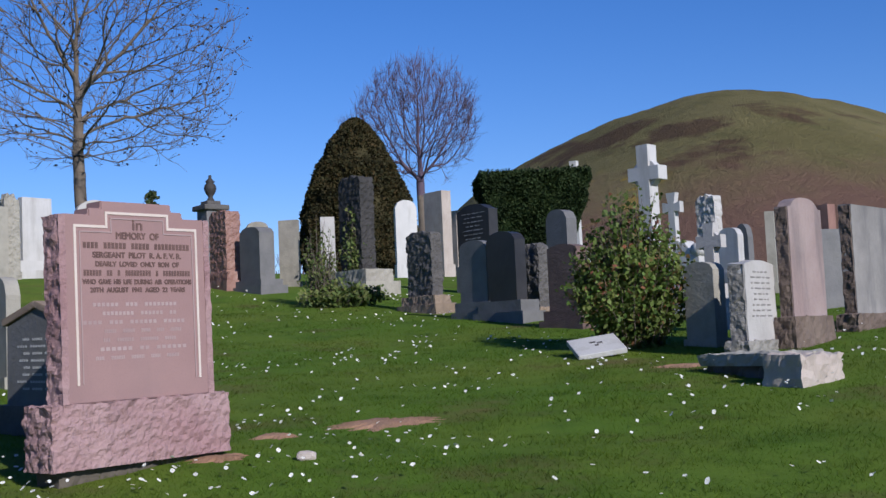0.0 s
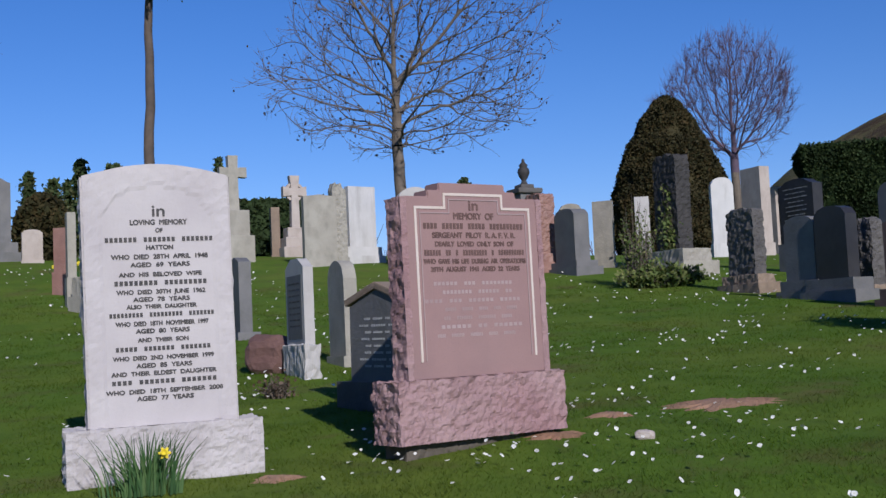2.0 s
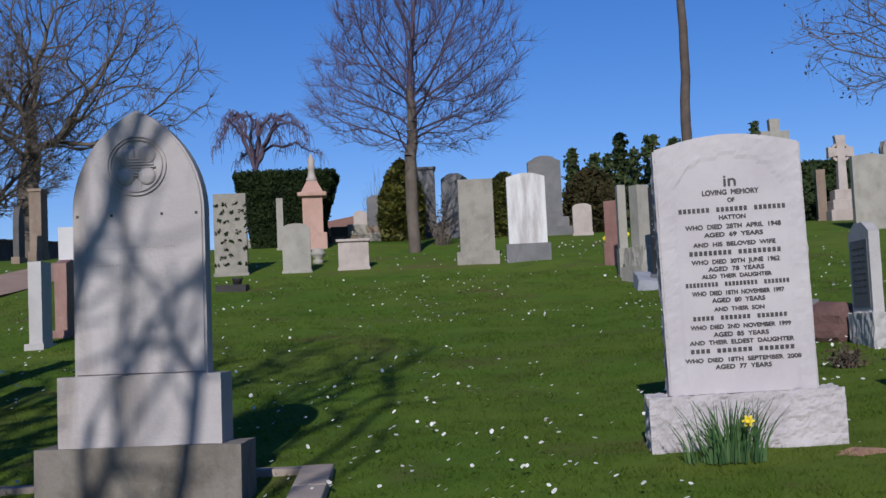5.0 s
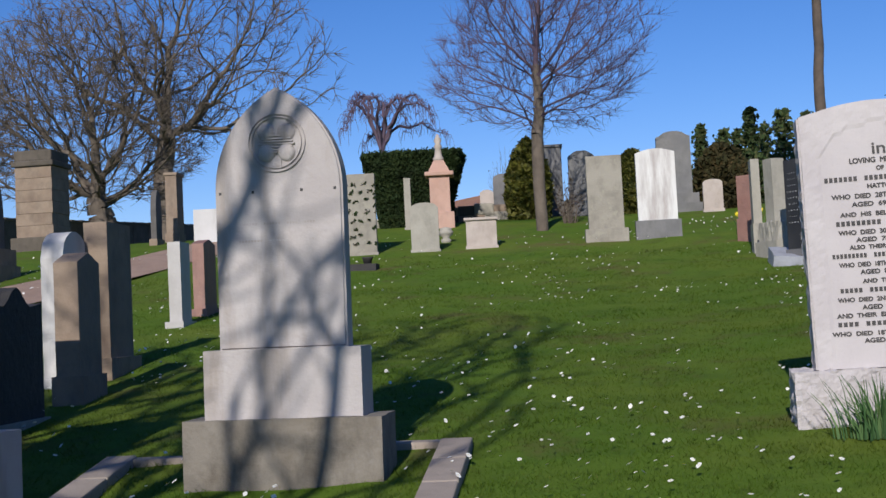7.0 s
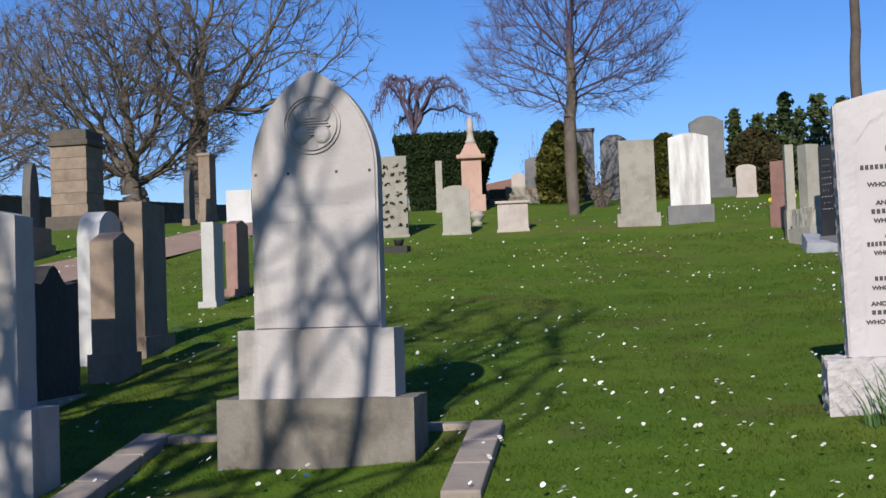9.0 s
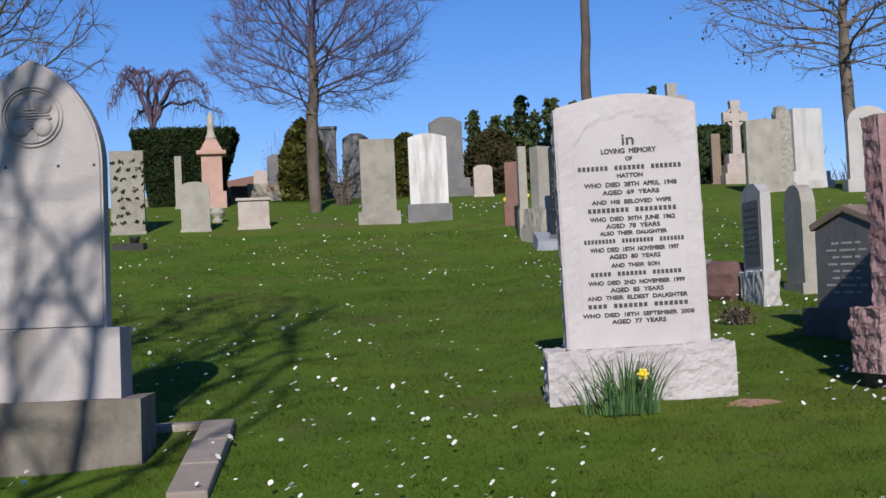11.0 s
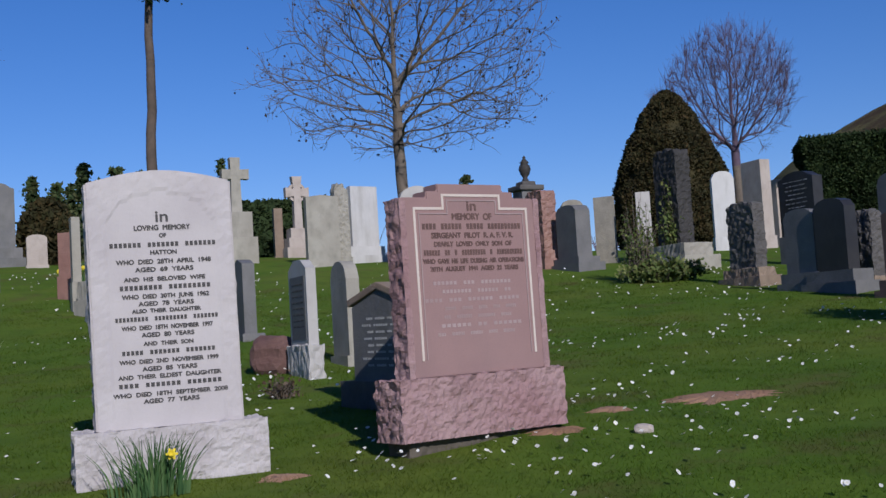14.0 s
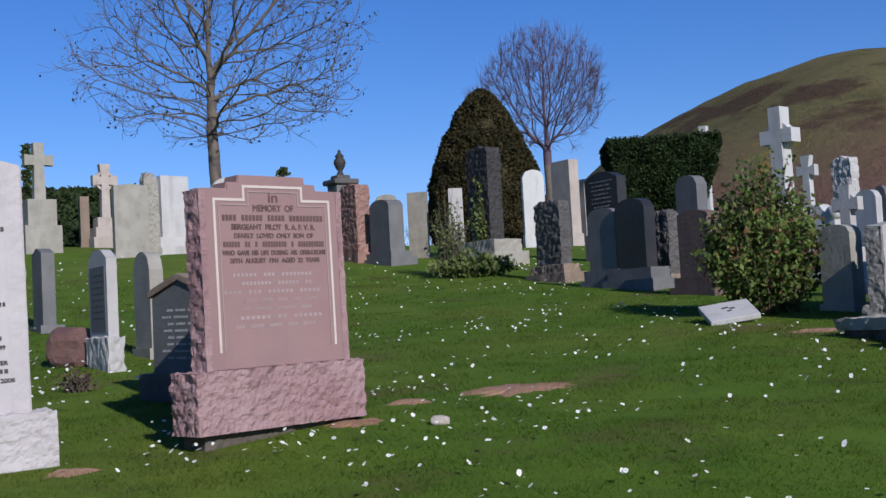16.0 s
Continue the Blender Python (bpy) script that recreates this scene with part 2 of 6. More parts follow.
def turf_mat():
    """Grass blades: the lawn's colours, a little different from blade to blade."""
    m, nt, b, tc, oi = start_mat("grass_blade", 0.6)
    g = nt.nodes.new("ShaderNodeNewGeometry")
    r = ramp_node(nt, [(0.0, (0.06, 0.112, 0.01)), (0.5, (0.08, 0.142, 0.012)), (0.9, (0.10, 0.165, 0.018)), (1.0, (0.15, 0.16, 0.04))])
    nt.links.new(g.outputs["Random Per Island"], r.inputs[0])
    col = sward(nt, tc, r.outputs[0])
    nt.links.new(col, b.inputs["Base Color"])
    b.inputs["Specular IOR Level"].default_value = 0.1
    tr = nt.nodes.new("ShaderNodeBsdfTranslucent")
    nt.links.new(col, tr.inputs[0])
    mx = nt.nodes.new("ShaderNodeMixShader")
    mx.inputs[0].default_value = 0.5
    nt.links.new(b.outputs[0], mx.inputs[1])
    nt.links.new(tr.outputs[0], mx.inputs[2])
    nt.links.new(mx.outputs[0], nt.nodes["Material Output"].inputs[0])


def hill_mat():
    m, nt, b, tc, oi = start_mat("hillside", 0.95)
    sep = nt.nodes.new("ShaderNodeSeparateXYZ")
    nt.links.new(tc, sep.inputs[0])
    n1 = noise_node(nt, tc, 0.006, 8, 0.62)
    col = mix_node(nt, (0.112, 0.098, 0.042), (0.165, 0.142, 0.068), ramp_out(nt, n1, 0.35, 0.65))
    n0 = noise_node(nt, tc, 0.05, 6, 0.7)
    col = mix_node(nt, col, (0.07, 0.074, 0.03), mul_out(nt, ramp_out(nt, n0, 0.5, 0.7), 0.55))
    # heather and scree in scattered patches
    n2 = noise_node(nt, tc, 0.016, 7, 0.66)
    col = mix_node(nt, col, (0.07, 0.044, 0.03), mul_out(nt, ramp_out(nt, n2, 0.545, 0.61), 0.85))
    # bare woodland and gorse on the lower slopes
    low = nt.nodes.new("ShaderNodeMath")
    low.operation = "ADD"
    nt.links.new(sep.outputs[2], low.inputs[0])
    nt.links.new(mul_big(nt, noise_node(nt, tc, 0.02, 6, 0.7).outputs[0], 60.0), low.inputs[1])
    col = mix_node(nt, (0.141, 0.085, 0.063), col, ramp_out(nt, low.outputs[0], 70, 98))
    g = noise_node(nt, tc, 0.05, 5, 0.7)
    g2 = noise_node(nt, tc, 0.006, 3, 0.5)
    gm = nt.nodes.new("ShaderNodeMath")
    gm.operation = "MULTIPLY"
    nt.links.new(ramp_out(nt, g, 0.55, 0.62), gm.inputs[0])
    lowland = ramp_out(nt, sep.outputs[2], 85, 60)
    gl = nt.nodes.new("ShaderNodeMath")
    gl.operation = "MULTIPLY"
    nt.links.new(ramp_out(nt, g2, 0.50, 0.58), gl.inputs[0])
    nt.links.new(lowland, gl.inputs[1])
    nt.links.new(gl.outputs[0], gm.inputs[1])
    col = mix_node(nt, col, (0.311, 0.2, 0.03), mul_out(nt, gm.outputs[0], 0.8))
    nt.links.new(col, b.inputs["Base Color"])
    b.inputs["Specular IOR Level"].default_value = 0.05
    bn = nt.nodes.new("ShaderNodeBump")
    bn.inputs["Strength"].default_value, bn.inputs["Distance"].default_value = 0.7, 6.0
    nt.links.new(noise_node(nt, tc, 0.09, 8, 0.75).outputs[0], bn.inputs["Height"])
    nt.links.new(bn.outputs[0], b.inputs["Normal"])


def mul_big(nt, sock, k):
    n = nt.nodes.new("ShaderNodeMath")
    n.operation = "MULTIPLY"
    n.inputs[1].default_value = k
    nt.links.new(sock, n.inputs[0])
    return n.outputs[0]


ground_mat()
turf_mat()
hill_mat()


# ---- mesh helpers ----
def part(name, bm, material, parent=None, label=""):
    """Links a bmesh (or a mesh) as one object, under a thing where one is given."""
    if isinstance(bm, bpy.types.Mesh):
        me = bm
    else:
        me = bpy.data.meshes.new(name)
        bm.normal_update()
        bm.to_mesh(me)
        bm.free()
    if not me.materials:
        me.materials.append(MATS[material])
    ob = new(name, me)
    ob.parent = parent
    if label:
        tagged(ob, label)
    if name in ("inscription", "name_bar", "worn_line"):
        tagged(ob, kind="stuff")
    return ob


def thing(name, m, label, category, group=""):
    e = new(name)
    e.empty_display_size = 0.1
    e.matrix_world = m
    return tagged(e, label, category, group)


def raw(name, verts, faces, smooth=False):
    me = bpy.data.meshes.new(name)
    me.from_pydata([tuple(v) for v in verts], [], faces)
    if smooth:
        me.polygons.foreach_set("use_smooth", [True] * len(me.polygons))
    return me


GK = (0.3109, -0.046175, 0.21799, 0.0011465, 0.015247, -0.015629, -0.00030655, 0.00067492, -0.00099319, 0.00080357)


def height(x, y):
    """The lie of the ground: a slope that rises from the camera and levels off."""
    r = math.hypot(x, y) + 1e-9
    e = r if r < 26 else 26 + 8 * (1 - math.exp((26 - r) / 8))
    q = 25 * (1 - math.exp(-e / 25))
    u, v = x / r * q, y / r * q
    z = sum(k * f for k, f in zip(GK, (1, u, v, u * u, u * v, v * v, u**3, u * u * v, u * v * v, v**3)))
    return z if z > -0.5 else -0.5 - 1.5 * (1 - math.exp((z + 0.5) / 1.5))


def profile(shape, s):
    """The height of a stone's top edge, as a share of its full height, at s from -1 (one side) to 1."""
    a = abs(s)
    if shape in ("flat", "cap", "lowcap"):
        return 1.0
    if shape == "arch":
        return 0.90 + 0.10 * math.sqrt(max(0.0, 1 - a * a))
    if shape == "arch_low":
        return 0.955 + 0.045 * math.cos(a * math.pi / 2)
    if shape == "round":
        return 0.82 + 0.18 * math.sqrt(max(0.0, 1 - a * a))
    if shape == "peak":
        return 0.93 + 0.07 * (1 - a)
    if shape == "gable":
        return 0.85 + 0.15 * (1 - a)
    if shape == "peakflat":
        return 0.97 + 0.03 * (1 - a)
    if shape == "hip":
        return 0.92 + 0.08 * min(1.0, (1 - a) / 0.6)
    if shape == "shoulder":
        return 0.93 + (0.07 * math.sqrt(max(0.0, 1 - (a / 0.8) ** 2)) if a < 0.8 else 0)
    if shape == "ogee":
        return 0.86 + (0.14 * (0.5 + 0.5 * math.cos(a / 0.55 * math.pi)) if a < 0.55 else 0.03 * (a - 0.55) / 0.45)
    if shape == "gothic":
        t = 1 - a
        return 0.62 + 0.38 * math.sin(min(1.0, t) ** 0.62 * math.pi / 2)
    if shape == "rough":
        return 0.95 + 0.05 * math.sqrt(max(0.0, 1 - a * a)) + 0.012 * math.sin(s * 9)
    if shape == "twist":
        return 0.86 + 0.14 * math.sqrt(max(0.0, 1 - (s * 0.8 + 0.2) ** 2)) + 0.02 * math.sin(s * 8)
    return 1.0


def slab(w, h, d, top=None, nx=10, ny=2, nz=10, amp=0.0, freq=9.0, front=0.0, seed=0.0, z0=0.0, facet=False):
    """An upright slab with its face at y = 0 and its back at y = d. top gives the outline of the upper edge; amp roughens
    the sides and back like split rock, and front the face."""
    bm = bmesh.new()
    grid = {}

    def corner(i, j, k):
        key = (i, j, k)
        if key in grid:
            return grid[key]
        s = 2 * i / nx - 1
        x, y, f = s * w / 2, d * j / ny, k / nz
        z = z0 + f * (h * (profile(top, s) if top else 1.0) - z0)
        p = Vector((x, y, z))
        off = noise.noise_vector(p * freq + Vector((seed, seed * 1.7, seed * 0.3))) * 0.65 + noise.noise_vector(p * freq * 2.7 + Vector((seed, 0, 5))) * 0.35
        if facet:
            # split rock: shallow hollows with sharp rims
            near = noise.voronoi(p * freq + Vector((seed, seed * 0.7, 0)))[0]
            cut = 0.7 * (near[1] - near[0]) - 0.3
            off = off * 1.5 + Vector((cut * (i == nx) - cut * (i == 0), cut * (j == ny) - cut * (j == 0), cut * 0.4 * (k == nz)))
        on_front = j == 0
        k_amp = amp
        if on_front:
            edge = min(i, nx - i, k, nz - k)
            off = Vector((off.x * 0.3 if edge == 0 else 0, off.y, off.z * 0.3 if edge == 0 else 0))
            k_amp = front if edge else max(front, amp * 0.35)
        if k == 0:
            off.z = 0
        grid[key] = bm.verts.new(p + off * k_amp)
        return grid[key]

    for i in range(nx):
        for k in range(nz):
            bm.faces.new([corner(i, 0, k), corner(i + 1, 0, k), corner(i + 1, 0, k + 1), corner(i, 0, k + 1)])
            bm.faces.new([corner(i, ny, k + 1), corner(i + 1, ny, k + 1), corner(i + 1, ny, k), corner(i, ny, k)])
    for j in range(ny):
        for k in range(nz):
            bm.faces.new([corner(0, j + 1, k), corner(0, j, k), corner(0, j, k + 1), corner(0, j + 1, k + 1)])
            bm.faces.new([corner(nx, j, k), corner(nx, j + 1, k), corner(nx, j + 1, k + 1), corner(nx, j, k + 1)])
        for i in range(nx):
            bm.faces.new([corner(i, j, nz), corner(i + 1, j, nz), corner(i + 1, j + 1, nz), corner(i, j + 1, nz)])
            bm.faces.new([corner(i, j + 1, 0), corner(i + 1, j + 1, 0), corner(i + 1, j, 0), corner(i, j, 0)])
    return bm


def moved(bm, m):
    bmesh.ops.transform(bm, matrix=m, verts=bm.verts)
    return bm


def block(w, d, h, x=0, y=0, z=0, bevel=0.008):
    """A box with softened edges, its base centre at x, y, z."""
    bm = bmesh.new()
    bmesh.ops.create_cube(bm, size=1, matrix=Matrix.LocRotScale((x, y, z + h / 2), None, (w, d, h)))
    if bevel:
        bmesh.ops.bevel(bm, geom=bm.edges[:], offset=bevel, segments=2, affect="EDGES", profile=0.6)
    return bm


def lathe(points, n=12):
    """A turned form from (radius, height) pairs."""
    verts, faces = [], []
    for r, z in points:
        for k in range(n):
            a = 2 * math.pi * k / n
            verts.append((r * math.cos(a), r * math.sin(a), z))
    for i in range(len(points) - 1):
        for k in range(n):
            k2 = (k + 1) % n
            faces.append((i * n + k, i * n + k2, (i + 1) * n + k2, (i + 1) * n + k))
    faces.append(tuple(range(n - 1, -1, -1)))
    faces.append(tuple(range((len(points) - 1) * n, len(points) * n)))
    return raw("turned", verts, faces, True)


def tubes(segs, sides=5):
    """One mesh of tapered tubes from (p0, p1, r0, r1)."""
    n = len(segs)
    a = np.array([[*s[0], *s[1], s[2], s[3]] for s in segs], float)
    p0, p1, r0, r1 = a[:, 0:3], a[:, 3:6], a[:, 6], a[:, 7]
    ax = p1 - p0
    ax /= np.linalg.norm(ax, axis=1)[:, None] + 1e-9
    ref = np.where(np.abs(ax[:, 2:3]) > 0.9, [[1.0, 0, 0]], [[0, 0, 1.0]])
    u = np.cross(ax, ref)
    u /= np.linalg.norm(u, axis=1)[:, None] + 1e-9
    v = np.cross(ax, u)
    ang = np.arange(sides) * 2 * np.pi / sides
    ring = np.cos(ang)[None, :, None] * u[:, None] + np.sin(ang)[None, :, None] * v[:, None]
    verts = np.concatenate([p0[:, None] + ring * r0[:, None, None], p1[:, None] + ring * r1[:, None, None]], 1).reshape(-1, 3)
    k = np.arange(sides)
    k2 = (k + 1) % sides
    quad = np.stack([k, k2, k2 + sides, k + sides], 1)
    faces = (quad[None] + (np.arange(n) * 2 * sides)[:, None, None]).reshape(-1, 4)
    return raw("tubes", verts.tolist(), faces.tolist(), True)


def leaves(points, size, seed, normals=None, long=1.6, tri=False):
    """One mesh of small leaves at the points."""
    rng = np.random.default_rng(seed)
    p = np.asarray(points, float)
    n = len(p)
    d1 = rng.normal(size=(n, 3))
    if normals is not None:
        d1 = d1 * 0.8 + np.asarray(normals) * 0.9
    d1 /= np.linalg.norm(d1, axis=1)[:, None]
    d2 = np.cross(d1, rng.normal(size=(n, 3)))
    d2 /= np.linalg.norm(d2, axis=1)[:, None] + 1e-9
    s = size * rng.uniform(0.6, 1.4, n)[:, None]
    a, b = d1 * s * long / 2, d2 * s / 2
    if tri:
        verts = np.stack([p - a - b, p - a + b, p + a], 1).reshape(-1, 3)
        faces = np.arange(n * 3).reshape(-1, 3)
    else:
        verts = np.stack([p - a, p + b, p + a, p - b], 1).reshape(-1, 3)
        faces = np.arange(n * 4).reshape(-1, 4)
    return raw("leaves", verts.tolist(), faces.tolist())


def words(text, size, width=None, depth=0.002, bold=0.0017):
    """Raised or sunk lettering as a mesh in the x-z plane, centred, facing -y; bold thickens its strokes."""
    cu = bpy.data.curves.new("lettering", "FONT")
    cu.body, cu.size, cu.align_x, cu.extrude = text, size, "CENTER", depth
    ob = bpy.data.objects.new("lettering", cu)
    scene.collection.objects.link(ob)
    bpy.context.view_layer.update()
    me = bpy.data.meshes.new_from_object(ob.evaluated_get(bpy.context.evaluated_depsgraph_get()))
    bpy.data.objects.remove(ob)
    xs = [v.co.x for v in me.vertices]
    k = width / (max(xs) - min(xs)) if width and xs else 1.0
    mid = (max(xs) + min(xs)) / 2 if xs else 0
    verts, faces = [], []
    for i, (dx, dz) in enumerate(((0, 0), (bold, 0), (-bold, 0), (0, bold), (0, -bold))):
        n0 = len(verts)
        verts += [((v.co.x - mid) * k + dx, -v.co.z - 0.00012 * i, v.co.y + dz) for v in me.vertices]
        faces += [tuple(n0 + q for q in p.vertices) for p in me.polygons]
    return raw("lettering", verts, faces)


def bars(widths, total, h, depth=0.002, gap=0.03):
    """Plain bars, one a letter, in place of a name or of writing that cannot be read; widths: letters in each word."""
    bm = bmesh.new()
    k = (total - gap * (len(widths) - 1)) / sum(widths)
    x = -total / 2
    for wd in widths:
        for q in range(wd):
            bmesh.ops.create_cube(bm, size=1, matrix=Matrix.LocRotScale((x + (q + 0.5) * k, 0, h / 2), None, (k * 0.7, depth * 2, h * 0.86)))
        x += wd * k + gap
    return bm


# ---- ground ----
def build_ground():
    rings = [0.0] + [0.6 * 1.058**k for k in range(155)]
    rings = [r for r in rings if r < 4000]
    na = 220
    verts = [(0, 0, height(0, 0))]
    for r in rings[1:]:
        for k in range(na):
            a = 2 * math.pi * k / na
            x, y = r * math.cos(a), r * math.sin(a)
            z = height(x, y)
            if r < 60:
                z += 0.035 * noise.noise(Vector((x * 0.9, y * 0.9, 0))) + 0.015 * noise.noise(Vector((x * 3.1, y * 3.1, 4)))
            verts.append((x, y, z))
    faces = [(0, 1 + k, 1 + (k + 1) % na) for k in range(na)]
    for i in range(len(rings) - 2):
        for k in range(na):
            k2 = (k + 1) % na
            faces.append((1 + i * na + k, 1 + (i + 1) * na + k, 1 + (i + 1) * na + k2, 1 + i * na + k2))
    g = part("ground", raw("ground", verts, faces, True), "lawn")
    tagged(g, "short green lawn rising in a gentle slope", "ground", kind="structure")


build_ground()


def build_hill():
    """The bare hill beyond the graveyard, some six hundred metres off."""
    verts, faces = [], []
    na, nr = 150, 46
    for i in range(nr + 1):
        r = 330 + 900 * (i / nr)
        for k in range(na + 1):
            yaw = -75 + 95 * k / na
            edge = min(1.0, max(0.0, (9 - yaw) / 11))
            ridge = 131 * math.exp(-((abs(yaw + 13.2) / (19.0 if yaw > -13.2 else 18.6)) ** 1.7)) * edge * edge * (3 - 2 * edge)
            f = math.sin(min(1.0, i / (nr * 0.42)) * math.pi / 2) * (1 if i < nr * 0.42 else math.cos((i / nr - 0.42) / 0.58 * math.pi / 2))
            x, y = -r * math.sin(radians(yaw)), r * math.cos(radians(yaw))
            n = noise.fractal(Vector((x / 120, y / 120, 0)), 1.0, 2.0, 5)
            verts.append((x, y, 2 + ridge * f * (1 + 0.035 * n) + 3.0 * n * f))
    for i in range(nr):
        for k in range(na):
            a = i * (na + 1) + k
            faces.append((a, a + na + 1, a + na + 2, a + 1))
    h = part("hill", raw("hill", verts, faces, True), "hillside")
    tagged(h, "bare olive and brown grassy hill beyond the graveyard", "hill", kind="structure")


build_hill()


# ---- headstones ----
BASES = {"granite_dark": "sand_brown", "granite_black": "granite_grey", "marble_streak": "granite_grey", "granite_pink": "kerb_stone", "granite_umber": "sand_grey"}
GROUP = "headstones of the graveyard"


def headstone(x, y, yaw, w, h, d, shape, mat, bh, bf, label, lean=0.0, rock=None):
    """An upright stone on its base; x, y is the middle of its face at the ground."""
    z = height(x, y)
    e = thing("headstone", pose(x, y, z, 0, lean, yaw), label, "headstone", GROUP)
    far = math.hypot(x, y)
    rough = shape in ("rough", "twist") or "rock-faced" in label
    n = 12 if far < 14 else 9
    chipped = shape in ("rough", "twist")
    seed = x * 3.1 + y
    bw = max(w * bf, w + 0.04)
    bd = d + max(0.06, (bw - w) * 0.5)
    amp = (0.03 if rough else 0.006) if bf > 1.12 else 0.004
    if rock or rough or "rough base" in label:
        base = slab(bw, bh, bd, None, 24, 10, 8, 0.022, 15, 0.018, seed, -0.15, True)
    else:
        base = slab(bw, bh, bd, None, 10, 3, 4, amp, 7, amp * 0.8, seed, -0.15)
    part("base", moved(base, Matrix.Translation((0, -(bd - d) / 2, 0))), rock or BASES.get(mat, mat), e)
    if bf > 1.28 and bh > 0.15:
        step = slab(bw * 1.16, bh * 0.45, bd * 1.25, None, 8, 3, 2, amp, 7, amp, seed + 2, -0.15)
        part("lower_step", moved(step, Matrix.Translation((0, -(bd * 1.25 - d) / 2, 0))), BASES.get(mat, mat), e)
    if chipped:
        bt = slab(w, h, d, shape, 28, 9, 50, 0.020, 12, 0.022, seed, bh - 0.004, True)
    else:
        bt = slab(w, h, d, shape, n if not shape == "gothic" else 16, 3 if rough else 2, 20 if rough else n, 0.022 if rough else 0.004, 9, 0.0015, seed, bh - 0.004)
    part("tablet", bt, mat, e)
    if rock:
        # split rock edges either side of the dressed face
        for sx in (-1, 1):
            hs = h * (profile(shape, 0.96) if shape else 1.0) - 0.012
            edge = slab(0.05, hs, d - 0.012, None, 4, 12, 52, 0.013, 12, 0.004, seed + sx, bh + 0.002, True)
            part("rough_edge", moved(edge, Matrix.Translation((sx * (w / 2 - 0.012), 0.008, 0))), rock, e, "rock-faced edge of the tablet")
    if "lettered" in label or "inscribed" in label:
        rng = random.Random(int(seed * 100))
        k, tall, ink = (9, 0.017, "letter_grey") if far > 9 else (14, 0.019, "letter_grey")
        for i in range(k):
            total = w * rng.uniform(0.4, 0.72)
            words_in = [rng.randint(2, 7) for _ in range(4)]
            ob = part("worn_line", bars(words_in, total, tall, 0.001, 0.03), "letter_pale" if "black" in mat or "dark" in label else ink, e)
            ob.location = (0, -0.0015, bh + (h - bh) * (0.84 - 0.62 * i / k))
    # the dark panel is added; its colour stands in for shade on the face
    if "dark face" in label:
        part("panel", block(w * 0.8, 0.008, (h - bh) * 0.74, 0, 0, bh + 0.05, 0.002), "granite_grey", e, "dark panel with lettering, put on the face in place of shade")
        for i in range(8):
            ob = part("worn_line", bars([3, 5, 4], w * 0.6, 0.016, 0.001, 0.02), "letter_black", e)
            ob.location = (0, -0.0045, bh + (h - bh) * (0.70 - 0.07 * i))
    if shape in ("cap", "lowcap"):
        part("cap", block(w * 1.14, d * 1.2, 0.07 if shape == "cap" else 0.05, 0, d / 2, h - 0.05, 0.012), mat, e)
    return e


